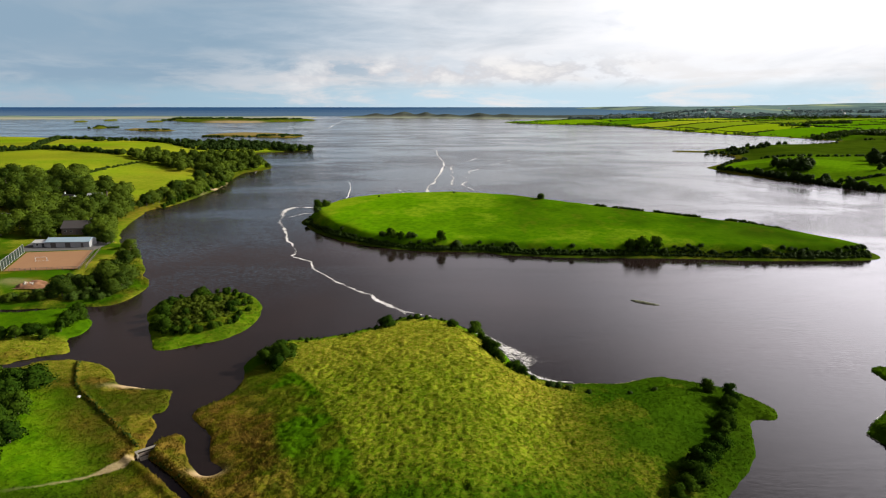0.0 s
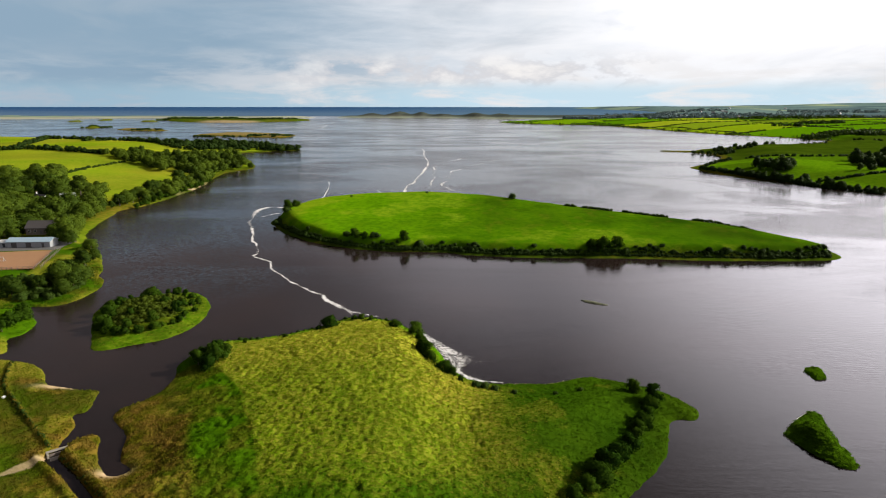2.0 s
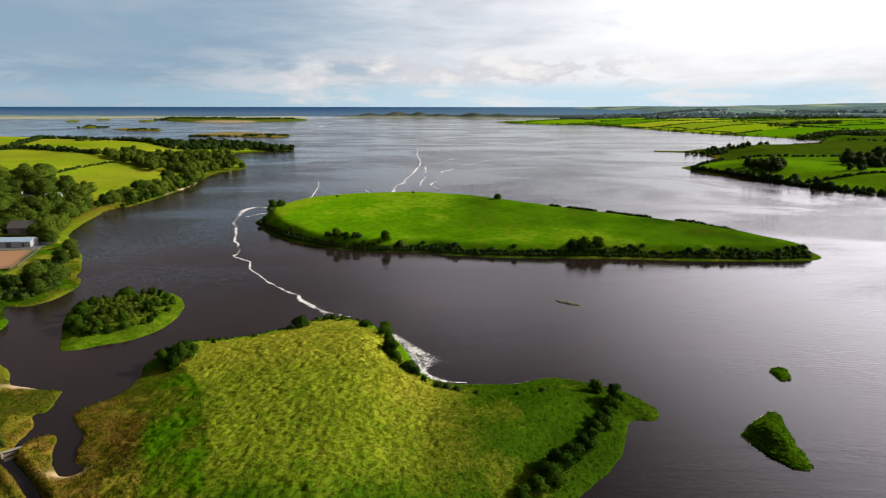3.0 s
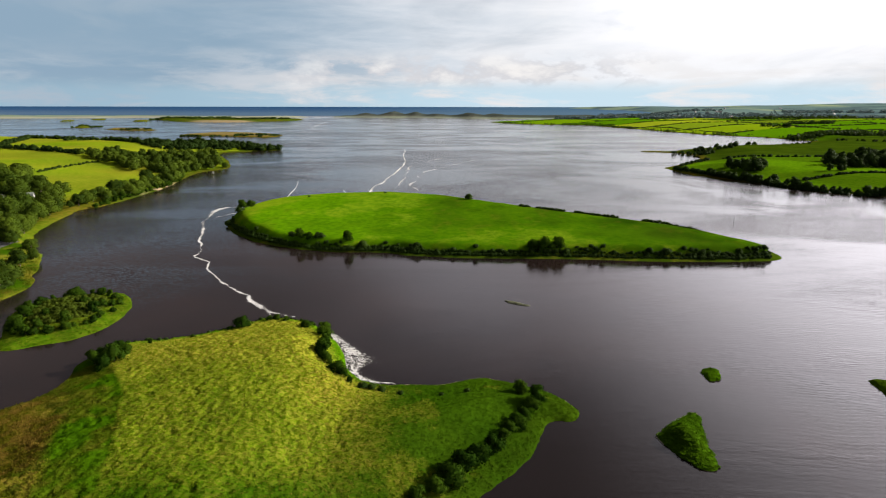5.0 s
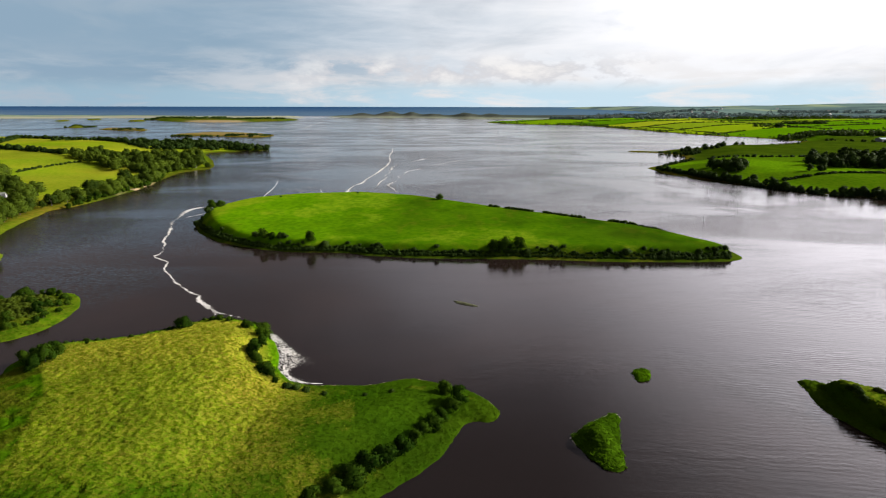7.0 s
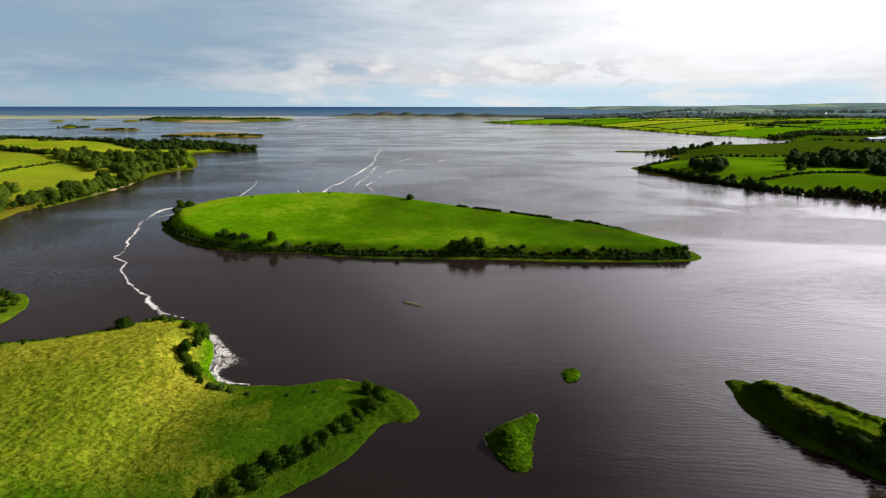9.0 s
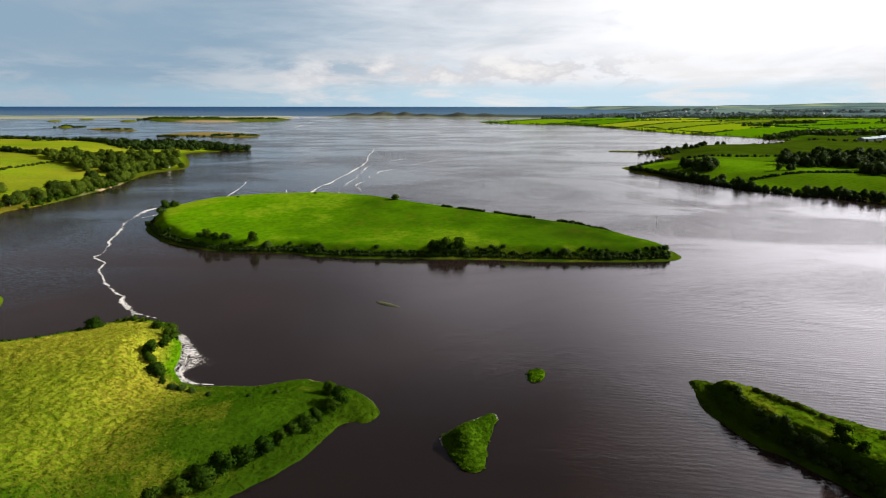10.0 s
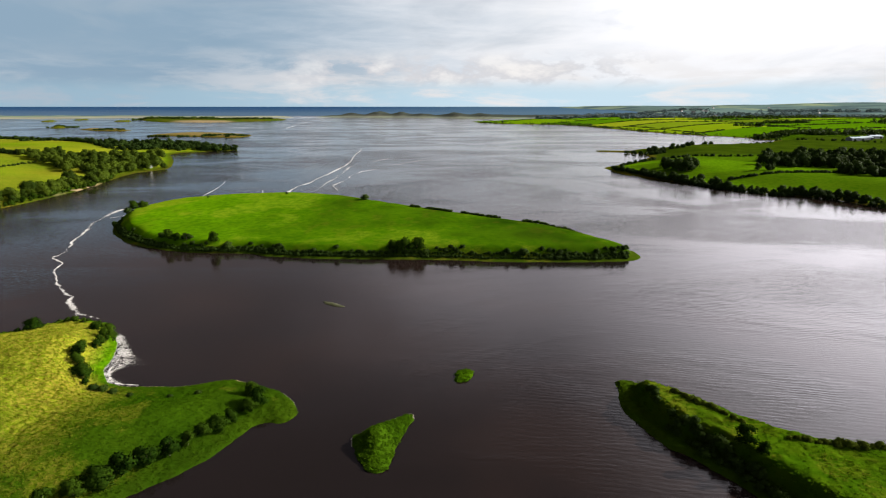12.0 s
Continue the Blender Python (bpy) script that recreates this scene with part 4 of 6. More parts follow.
def row(key, line, gap, wide, size, label, group, into=None):
    """Plants along a line, unevenly spaced within a strip."""
    p = curve_through(line, 8, False)
    seg = np.linalg.norm(np.diff(p, axis=0), axis=1)
    run = np.concatenate([[0], np.cumsum(seg)])
    s = gap * 0.3
    while s < run[-1]:
        x, y = np.interp(s, run, p[:, 0]), np.interp(s, run, p[:, 1])
        x, y = x + PLANTED.uniform(-wide, wide), y + PLANTED.uniform(-wide, wide)
        put(key, x, y, size * PLANTED.choice((0.7, 0.9, 1.0, 1.15)), label, group, into=into)
        s += gap * PLANTED.uniform(0.6, 1.4)


def swelling_row(key, line, gap, wide, size, into, seed=1, least=0.0):
    """Plants along a line whose size swells and sinks along the way; none where it would be less than least."""
    p = curve_through(line, 8, False)
    run = np.concatenate([[0], np.cumsum(np.linalg.norm(np.diff(p, axis=0), axis=1))])
    s = 0.0
    while s < run[-1]:
        x, y = np.interp(s, run, p[:, 0]), np.interp(s, run, p[:, 1])
        big = 0.45 + 1.15 * float(fbm(s, 0.0, 17.0, 3, seed))
        if big > least:
            put(key, x + PLANTED.uniform(-wide, wide), y + PLANTED.uniform(-wide, wide), size * big * PLANTED.uniform(0.8, 1.2), into=into)
        s += gap * PLANTED.uniform(0.6, 1.4)


def grove(key, ctrl, gap, size, label, group, clear=(), into=None):
    """Plants over an area, about gap apart, leaving the clearings free."""
    line = np.array(ctrl, float)
    lo, hi = line.min(0), line.max(0)
    for gx in np.arange(lo[0], hi[0], gap):
        for gy in np.arange(lo[1], hi[1], gap):
            x, y = gx + PLANTED.uniform(-0.4, 0.4) * gap, gy + PLANTED.uniform(-0.4, 0.4) * gap
            if inside_by(np.array([x]), np.array([y]), line)[0] > 0 and all(math.hypot(x - cx, y - cy) > cr for cx, cy, cr in clear):
                put(key, x, y, size * PLANTED.choice((0.6, 0.8, 1.0, 1.2)), label, group, into=into)

# ---- plants of the headland ----
for x, y, s in ((-51.4, 157.1, 1.0), (-47.4, 154.5, 1.1), (-46.0, 157.6, 1.2), (-51.4, 162.5, 0.9), (-48.8, 161.0, 1.1), (-49.6, 166.5, 0.9), (-45.5, 163.0, 0.8)):
    put("bush", x, y, s, "dense green thorn bush at the headland's edge", "headland bushes")
for x, y, s in ((-42.8, 173.1, 0.35), (-31.2, 177.2, 0.3), (-22.3, 185.0, 0.35), (-19.2, 187.5, 0.95), (-11.5, 194.4, 0.45), (-9.0, 195.0, 0.55), (-6.0, 194.2, 0.45), (3.0, 186.5, 0.7), (10.0, 180.0, 1.0), (12.4, 176.0, 0.5)):
    put("bush", x, y, s, "low green shrub on the back shore", "back shore shrubs")
DYKE_SCRUB, FRINGE, POINT_SCRUB, SHORE_WOOD, PASTURE_TREES, BANK_SHRUBS, PASTURE_HEDGE = [], [], [], [], [], [], []
row("scrub", [(-57, 169), (-51.5, 175.5), (-38, 178.6), (-26, 186), (-17, 194), (-9, 197), (2, 193.2), (9, 185.5), (14, 177)], 1.9, 0.5, 0.26, "low dark fringe of scrub on the back shore", "back shore fringe", into=FRINGE)
row("scrub", BANK, 0.9, 0.25, 0.17, "low dark growth along the marsh dyke", "dyke growth", into=DYKE_SCRUB)
row("scrub", [(-64.0, 113.2), (-56.0, 106.8), (-46.5, 98.2), (-36, 86)], 1.0, 0.3, 0.16, "low dark growth along the marsh ditch", "dyke growth", into=DYKE_SCRUB)
gather("dyke_scrub", "scrub", DYKE_SCRUB, "low dark growth along the marsh dyke and ditch", "scrub")
gather("shore_scrub", "scrub", FRINGE, "low dark fringe of scrub on the back shore", "scrub")
for x, y, s in ((12.2, 173.0, 0.6), (13.4, 168.4, 0.75), (13.0, 161.6, 1.0), (14.4, 158.4, 1.15), (15.8, 155.2, 0.9), (19.6, 149.8, 0.9), (21.6, 147.6, 0.6), (24.2, 144.4, 0.4)):
    put("bush", x, y, s, "rounded thorn bush above the foam cove", "cove bushes")
for x, y, s in ((28.0, 141.2, 0.55), (30.5, 141.6, 0.6), (33.1, 141.5, 0.5), (38.1, 140.2, 0.3), (48.7, 139.6, 0.3), (55.5, 141.1, 0.35)):
    put("scrub", x, y, s, "low dark bramble patch in the grass", "brambles")
for x, y, s in ((69.6, 141.5, 1.05), (73.3, 136.4, 1.15), (71.6, 133.4, 0.95), (68.6, 128.4, 0.8), (67.0, 125.0, 1.1), (64.4, 121.8, 0.95), (62.9, 117.6, 1.05), (60.4, 113.6, 1.25), (57.2, 110.4, 1.35), (53.8, 107.2, 1.35), (50.2, 103.7, 1.2),
                (47.6, 100.2, 1.3), (44.6, 96.4, 1.35), (41.4, 92.6, 1.3), (38.0, 88.4, 1.2)):
    put("bush", x, y, s * 0.80, "dark green hedge bush casting shade on grass", "hedge bushes")
for x, y in ((-119.2, 144.8), (-113.2, 141.6), (-111.3, 145.1), (-108.3, 132.6), (-103.6, 129.5), (-102.6, 121.0), (-97.3, 117.6), (-99.1, 112.1), (-112.0, 137.0), (-106.0, 124.5)):
    put("bush", x, y, 1.4, "spreading green willow bush on wet meadow", "meadow willows")
for x, y in ((-128.4, 195.4), (-131.0, 199.0), (-128.0, 188.3), (-127.5, 192.0), (-126.7, 182.7), (-128.7, 177.0), (-133.4, 178.9), (-137.2, 176.1), (-142.0, 176.2), (-147.0, 178.0), (-152.0, 180.0)):
    put("bush", x, y, 1.05, "green hedge bush on the low spit", "spit bushes")

BANK_SCRUB, THICKET_SCRUB = [], []
# scrub islet: a dense thicket, taller round its rim
THICKET = [(-101.5, 200), (-103, 208), (-100, 215), (-92, 220), (-83, 222), (-77, 217), (-73.5, 208), (-72.5, 199), (-74, 191), (-80, 184), (-87, 180), (-94, 184), (-98, 191)]
grove("scrub", [(x * 0.8 - 87.5 * 0.2, y * 0.8 + 201 * 0.2) for x, y in THICKET], 1.8, 0.36, "low tangled thicket shrub on the islet", "islet thicket", into=THICKET_SCRUB)
gather("thicket", "heath", THICKET_SCRUB, "low tangled green thicket covering the islet", "thicket")
row("bush", THICKET + THICKET[:1], 3.1, 1.2, 0.62, "green thorn bush round the islet thicket", "islet rim bushes")
for x, y, s in ((-99.5, 197, 1.15), (-97, 190, 1.2), (-93.5, 186, 1.0), (-101, 203, 1.05), (-76, 200, 1.0), (-76.5, 206, 0.9), (-80, 190, 0.85), (-86, 184, 0.9), (-90.5, 196, 0.7), (-84, 208, 0.6)):
    put("bush", x, y, s, "larger dark thorn bush in the islet thicket", "islet thorns")
put("bush", -94.5, 219.0, 1.05, "taller bright green tree on the scrub islet")

# drumlin island: hedged bank and lone bushes
NEAR_BANK = [(-86, 372), (-80, 357), (-71, 343), (-56, 326), (-40, 313), (-25, 305), (-7, 299), (19, 298), (33, 292.3), (61, 288), (116, 286), (143, 282.6), (170, 281.7), (197, 281.7), (213, 284)]
swelling_row("scrub", [(x, y - 1.7) for x, y in NEAR_BANK], 1.1, 0.5, 0.40, BANK_SCRUB, 3)
swelling_row("scrub", [(x, y + 0.6) for x, y in NEAR_BANK], 1.0, 0.7, 0.44, BANK_SCRUB, 5)
swelling_row("scrub", [(x, y + 2.6) for x, y in NEAR_BANK[3:]], 2.6, 0.9, 0.46, BANK_SCRUB, 9, 1.05)
gather("bank_hedge", "scrub", BANK_SCRUB, "dark continuous hedge along the island bank", "hedge")
for x, y, s in ((-80, 372, 1.5), (-82, 381, 2.2), (-78, 386, 1.7), (-85, 366, 1.4), (-58, 337, 1.0), (-33, 315, 1.5), (-28, 312, 1.9), (-23, 310, 1.6), (-17, 309, 1.5), (-1, 305, 1.9), (7, 304, 1.4), (36, 299, 1.0), (66, 295, 1.0), (95, 291, 1.7), (101, 290, 2.6), (107, 291, 2.0),
                (112, 291, 1.2), (135, 289, 1.0), (152, 288, 1.1), (160, 287, 1.3), (178, 287, 0.9), (197, 288, 1.0), (206, 289, 0.9), (211, 291, 1.1), (214, 297, 0.9)):
    put("scrub" if s < 1.6 else "bush", x, y - (1.5 if s > 1.45 else 4.2), s * 0.70, "dark rounded thorn in the bank hedge" if s < 1.6 else "large dark thorn tree above the bank hedge", "drumlin thorns")
for x, y, s in ((67, 399, 1.2), (8, 421, 0.5), (-45, 412, 0.4)):
    put("scrub", x, y, s, "small dark bush on the island ridge", "ridge bushes")
RIDGE_SCRUB = []
swelling_row("scrub", [(100, 379), (115, 371), (131, 362), (146, 353), (164, 344), (182, 333), (195, 322), (207, 309), (214, 301)], 1.3, 0.4, 0.50, RIDGE_SCRUB, 13, 0.80)
gather("ridge_hedge", "scrub", RIDGE_SCRUB, "thin broken dark hedge along the island ridge", "hedge")

# wooded west shore
FAR_TREES, FAR_WOOD, FAR_HEDGE = [], [], []
row("oak", [(-174.5, 298.6), (-185, 308), (-199, 345), (-213, 372), (-219, 410), (-212, 447), (-208, 498), (-210, 560), (-219, 607)], 7.5, 3.0, 0.72, "leafy green tree along the lough shore", "shore trees")
row("oak", [(-218, 440), (-222, 500), (-226, 560), (-235, 610), (-238, 660)], 10, 5, 0.8, "leafy green tree along the lough shore", "shore trees")
row("bush", [(-203.5, 425), (-205, 460), (-204, 500), (-207, 552), (-218, 605)], 6, 2, 1.0, "low green shrub on the lough bank", "bank shrubs", into=BANK_SHRUBS)
gather("bank_shrubs", "bush", BANK_SHRUBS, "low green shrubs along the lough bank", "shrubs")
row("oak", [(-206, 690), (-222, 690), (-226, 712), (-246, 735), (-262, 765)], 9, 5, 0.95, "broad leafy tree on the wooded cape", "cape trees")
row("far", [(-222, 955), (-250, 950), (-288, 962), (-332, 985), (-375, 1020)], 5, 10, 0.9, "dark tree on the far wooded cape", "far cape trees", into=FAR_TREES)
row("oak", [(-385, 717), (-327, 680), (-268, 625), (-236, 630), (-236, 673)], 5.5, 6, 0.75, "broad leafy hedgerow tree between pastures", "pasture trees", into=PASTURE_TREES)
row("oak", [(-290, 650), (-282, 720), (-272, 770), (-262, 800), (-300, 850)], 7, 10, 0.9, "broad leafy hedgerow tree between pastures", "pasture trees", into=PASTURE_TREES)
row("far", [(-566, 758), (-546, 790), (-516, 790), (-450, 756), (-390, 722)], 4.2, 2.5, 0.55, "dark hedgerow tree between pastures", "pasture hedge trees", into=FAR_TREES)
row("far", [(-587, 854), (-630, 951), (-678, 1055)], 5, 3, 0.55, "dark hedgerow tree between pastures", "pasture hedge trees", into=FAR_TREES)
row("far", [(-680, 1055), (-623, 1050), (-560, 1036), (-517, 1020), (-430, 940), (-379, 905), (-345, 900)], 4.5, 4, 0.6, "dark hedgerow tree between pastures", "pasture hedge trees", into=FAR_TREES)
row("far", [(-340, 900), (-330, 940), (-345, 985), (-320, 1010), (-290, 1000)], 6, 14, 0.9, "dark tree on the far wooded cape", "far cape trees", into=FAR_TREES)
row("scrub", [(-337, 560), (-344, 606), (-346, 647), (-342, 690)], 4.5, 1.2, 0.7, "low hedge shrub dividing two pastures", "pasture hedge", into=PASTURE_HEDGE)
gather("pasture_hedge", "scrub", PASTURE_HEDGE, "low hedge dividing two pastures", "hedge")
VILLAGE = [(-360, 440), (-350, 500), (-322, 530), (-285, 480), (-242, 455), (-222, 395), (-206, 340), (-190, 310), (-182, 300), (-212, 300), (-255, 300), (-300, 330)]
grove("oak", VILLAGE, 12.0, 1.0, "large rounded broadleaf tree among houses", "village trees",
      clear=((-201, 318, 14), (-190, 290, 16), (-215, 290, 14), (-270, 357, 13), (-262, 345, 12), (-255, 335, 10), (-247, 322, 8), (-258, 403, 13), (-251, 392, 10), (-249, 418, 8), (-226, 300, 10), (-238, 340, 7), (-222, 372, 6)))
for x, y, s in ((-150, 266, 0.62), (-146, 262, 0.6), (-140, 243, 0.75), (-138, 232, 0.75), (-131, 229, 0.65), (-131, 222, 0.6), (-134, 237, 0.7), (-145, 240, 0.5), (-149, 219, 0.6), (-155, 215, 0.36), (-160, 214, 0.30), (-166, 213, 0.26), (-172, 213, 0.28), (-177, 213, 0.26), (-143, 226, 0.55), (-150, 277, 0.5), (-156, 285, 0.55)):
    put("oak", x, y, s, "bushy green tree on the shore point", "point trees")

for x, y, s in ((-187, 307, 0.55), (-180, 301, 0.6), (-172, 294, 0.5), (-214, 312, 0.5), (-250, 388, 0.42), (-246, 393, 0.45), (-243, 404, 0.6), (-190, 309, 0.6)):
    put("oak", x, y, s, "bushy green tree between the village houses", "garden trees")

grove("scrub", [(-185, 213), (-168, 212), (-150, 213), (-132, 216), (-129, 230), (-138, 248), (-150, 244), (-158, 236), (-185, 233)], 4.2, 0.85, "rough dark shrub on the shore point", "point shrubs", clear=((-171, 229, 12),), into=POINT_SCRUB)
gather("point_scrub", "scrub", POINT_SCRUB, "rough dark scrub on the shore point", "scrub")

# near peninsula of the east shore
row("dark", [(340, 598), (355, 570), (372, 548)], 6, 4, 0.55, "dark shaded hedge tree on the shore", "peninsula hedge", into=FAR_WOOD)
row("scrub", [(434, 470), (440, 450), (446, 430), (470, 402)], 3.8, 1.5, 0.95, "dark shaded hedge tree on the shore", "peninsula hedge", into=FAR_HEDGE)
for x, y in ((363, 630), (368, 619), (375, 614), (384, 619), (363, 646), (371, 632), (379, 628)):
    put("dark", x, y, 1.0, "tall dark tree in a shaded clump", "clump trees")
row("scrub", [(318, 678), (324, 650), (336, 605), (350, 568), (364, 537), (374, 514)], 3.6, 1.8, 1.35, "dark shaded hedge tree on the shore", "peninsula hedge", into=FAR_HEDGE)
swelling_row("dark", [(330, 640), (340, 606), (354, 570), (368, 540), (378, 516), (392, 500), (404, 490), (419, 484), (433, 473), (443, 450), (450, 430)], 4.2, 1.6, 0.46, FAR_WOOD, 21, 0.85)
row("scrub", [(377, 513), (388, 497), (400, 486), (417, 482), (431, 474)], 3.2, 1.2, 1.15, "dark shaded hedge tree on the shore", "peninsula hedge", into=FAR_HEDGE)
row("scrub", [(331, 702), (361, 743), (389, 773), (406, 793)], 4.0, 2, 1.0, "dark shaded hedge tree on the shore", "peninsula hedge", into=FAR_HEDGE)
for x, y, s in ((352, 568, 0.62), (360, 558, 0.6), (371, 570, 0.6), (433, 584, 0.55), (449, 589, 0.62), (444, 586, 0.5), (424, 469, 0.75), (428, 462, 0.42), (437, 455, 0.3), (441, 434, 0.35), (443, 424, 0.35)):
    put("dark", x, y, s, "dark rounded tree in shaded pasture", "pasture trees east")
grove("dark", [(464, 633), (482, 611), (514, 606), (600, 596), (690, 640), (650, 705), (597, 715), (534, 702), (494, 688)], 10, 0.95, "dark close-set woodland tree", "peninsula wood", into=FAR_WOOD)
grove("dark", [(488, 548), (530, 528), (580, 560), (570, 592), (520, 590)], 9, 0.75, "dark close-set woodland tree", "peninsula wood", into=FAR_WOOD)
row("scrub", [(392, 558), (430, 562), (470, 566), (520, 560), (560, 545)], 2.6, 0.8, 0.8, "dark low field hedge shrub", "field hedge", into=FAR_HEDGE)
row("far", [(404, 905), (418, 890), (428, 866), (446, 880), (440, 925), (470, 900), (500, 925)], 4, 6, 0.42, "dark tree on the wooded point", "point wood", into=FAR_TREES)
for x, y in ((496, 971), (524, 983), (530, 975), (554, 985), (564, 983)):
    put("far", x, y, 0.62, "dark round tree beside the inlet", "inlet trees")
row("scrub", [(413, 772), (435, 755), (460, 739), (520, 740), (600, 745)], 4, 1.5, 0.9, "dark low field hedge shrub", "field hedge", into=FAR_HEDGE)
row("far", [(626, 1009), (684, 1065), (734, 1105)], 12, 4, 0.4, "dark low tree beside the inlet", "inlet trees", into=FAR_TREES)
row("far", [(760, 1085), (796, 1050), (863, 995), (930, 960)], 9, 4, 0.35, "dark low tree beside the inlet", "inlet trees", into=FAR_TREES)

grove("oak", [(-208, 690), (-218, 655), (-224, 612), (-262, 632), (-330, 692), (-385, 724), (-300, 765), (-250, 772)], 11.5, 0.8, "broad leafy tree in the shore wood", "shore wood", into=SHORE_WOOD)
gather("shore_wood", "oak", SHORE_WOOD, "dense leafy wood along the lough shore", "wood")
gather("pasture_trees", "oak", PASTURE_TREES, "broad leafy hedgerow trees between pastures", "trees")
grove("far", [(-218, 965), (-250, 945), (-340, 908), (-420, 940), (-430, 1010), (-340, 1050), (-262, 1010)], 9.5, 0.66, "dark tree on the far wooded cape", "far cape trees", into=FAR_TREES)
gather("hedge_trees", "far", FAR_TREES, "dark hedgerow trees dividing the pastures", "trees")
gather("shore_hedge", "scrub", FAR_HEDGE, "dark continuous hedge along the peninsula shore", "hedge")
gather("wood_trees", "dark", FAR_WOOD, "dark shaded wood and hedges on the peninsula", "trees")

# long island: scrub down its shaded bank and along its far edge
LONG_SCRUB, LONG_HEDGE = [], []
swelling_row("scrub", [(172.0, 137.0), (172.7, 133.6), (174.2, 126), (175.9, 121.2), (178.6, 117.2), (182.2, 109.9), (184.2, 105.4), (186.4, 97.3), (191, 88)], 1.1, 0.7, 0.44, LONG_SCRUB, 31, 0.80)
swelling_row("scrub", [(173.5, 124), (176.5, 116.5), (180.0, 110.0), (183.0, 103), (186.0, 94)], 2.0, 0.8, 0.42, LONG_SCRUB, 33, 0.95)
gather("bank_scrub", "scrub", LONG_SCRUB, "dark tangled scrub along the island's shaded bank", "scrub")
swelling_row("heath", [(177.4, 134.6), (182.5, 127.4), (188.2, 119.2)], 1.0, 0.45, 0.26, LONG_HEDGE, 35)
swelling_row("heath", [(194.6, 113.0), (200.8, 111.2), (208.2, 109.8), (214, 109)], 1.1, 0.6, 0.34, LONG_HEDGE, 37)
gather("rough_hedge", "heath", LONG_HEDGE, "low brown-green hedge on the island's far edge", "hedge")
put("bush", 184.6, 111.8, 0.85, "lone green thorn bush on the long island")
put("bush", 186.2, 108.0, 0.6, "small green thorn bush on the long island")

# ---- far hedges and woods ----


def clumps(name, places, leaf, each, label, category, material=LEAF_DARK, seed=5):
    """Many leafy clumps, (x, y, width, height) each, in one mesh."""
    r = np.random.RandomState(seed)
    p = np.array(places)
    n = len(p)
    z = ground_zs(p[:, 0], p[:, 1])
    way = r.normal(size=(n, each, 3))
    way /= np.linalg.norm(way, axis=2)[:, :, None]
    way[:, :, 2] = np.abs(way[:, :, 2])
    mid = np.stack([p[:, None, 0] + way[:, :, 0] * p[:, None, 2] * 0.5, p[:, None, 1] + way[:, :, 1] * p[:, None, 2] * 0.5, z[:, None] + way[:, :, 2] * p[:, None, 3] * 0.9], -1).reshape(-1, 3)
    face = (way + r.normal(size=way.shape) * 0.5).reshape(-1, 3)
    face /= np.linalg.norm(face, axis=1)[:, None]
    side = np.cross(face, r.normal(size=face.shape))
    side /= np.linalg.norm(side, axis=1)[:, None]
    top = np.cross(face, side)
    size = leaf * r.uniform(0.6, 1.3, len(mid))[:, None]
    v = np.stack([mid - side * size * 0.5, mid - top * size * 0.5, mid + side * size * 0.5, mid + top * size * 0.5], 1).reshape(-1, 3)
    f = np.arange(len(v)).reshape(-1, 4).tolist()
    return tagged(new(name, mesh_of(name, v, f, material)), label, category, kind="stuff")


def hedge_places():
    r = np.random.RandomState(3)
    x, y = r.uniform(250, 2700, 130000), r.uniform(1180, 2800, 130000)
    d = inside_by(x, y, curve_through(EAST, 2))
    here = field_cell(x, y)
    edge = np.zeros(len(x), bool)
    for ox, oy in ((7, 0), (0, 7), (5, 5)):
        there = field_cell(x + ox, y + oy)
        edge |= (here[0] != there[0]) | (here[1] != there[1])
    keep = edge & (d > 3) & (fbm(x, y, 60, 2, 5) > 0.30)
    shore = (d > 3) & (d < 10) & (y < 2300) & (r.rand(len(x)) < 0.6)
    out = [(a, b, r.uniform(4, 7), r.uniform(1.2, 2.8) + 3.5 * (r.rand() < 0.05)) for a, b in zip(x[keep], y[keep])]
    out += [(a, b, r.uniform(6, 11), r.uniform(3, 7)) for a, b in zip(x[shore], y[shore])]
    return out


clumps("hedgerows", hedge_places(), 2.6, 10, "dark hedges round the far bright fields", "hedge")


def wood_places():
    r = np.random.RandomState(8)
    out = []
    # belts of woodland: middle, half length, half depth, count
    for x, y, w, h, n in ((860, 1265, 75, 20, 70), (1000, 1230, 120, 22, 110), (1180, 1200, 120, 25, 100), (1250, 1330, 80, 30, 60), (1120, 1750, 60, 20, 30), (1480, 1650, 150, 50, 90), (1750, 1900, 200, 60, 110), (1300, 2150, 220, 35, 100), (1000, 2350, 180, 30, 90), (1700, 2500, 300, 60, 140), (800, 2560, 120, 25, 50),
                          (2300, 2600, 300, 60, 120), (950, 1620, 40, 14, 16), (1020, 2750, 200, 40, 70), (620, 2500, 90, 30, 40), (540, 2330, 60, 15, 25), (1500, 3000, 500, 60, 160), (2500, 3300, 600, 80, 200), (1300, 3500, 350, 60, 100), (3300, 3000, 500, 120, 160)):
        for _ in range(n):
            s = 1.0 + max(0, y - 2000) / 2500
            out.append((x + r.uniform(-w, w), y + r.uniform(-h, h), r.uniform(10, 18) * s, r.uniform(6, 12) * s))
    return out


clumps("woodland", [p for p in wood_places() if p[1] < 2300], 5.0, 22, "dark belts of woodland on the far shore", "wood", seed=6)
clumps("woodland", [p for p in wood_places() if p[1] >= 2300], 7.0, 18, "hazy blue-green woods towards the horizon", "wood", LEAF_HAZED, seed=6)


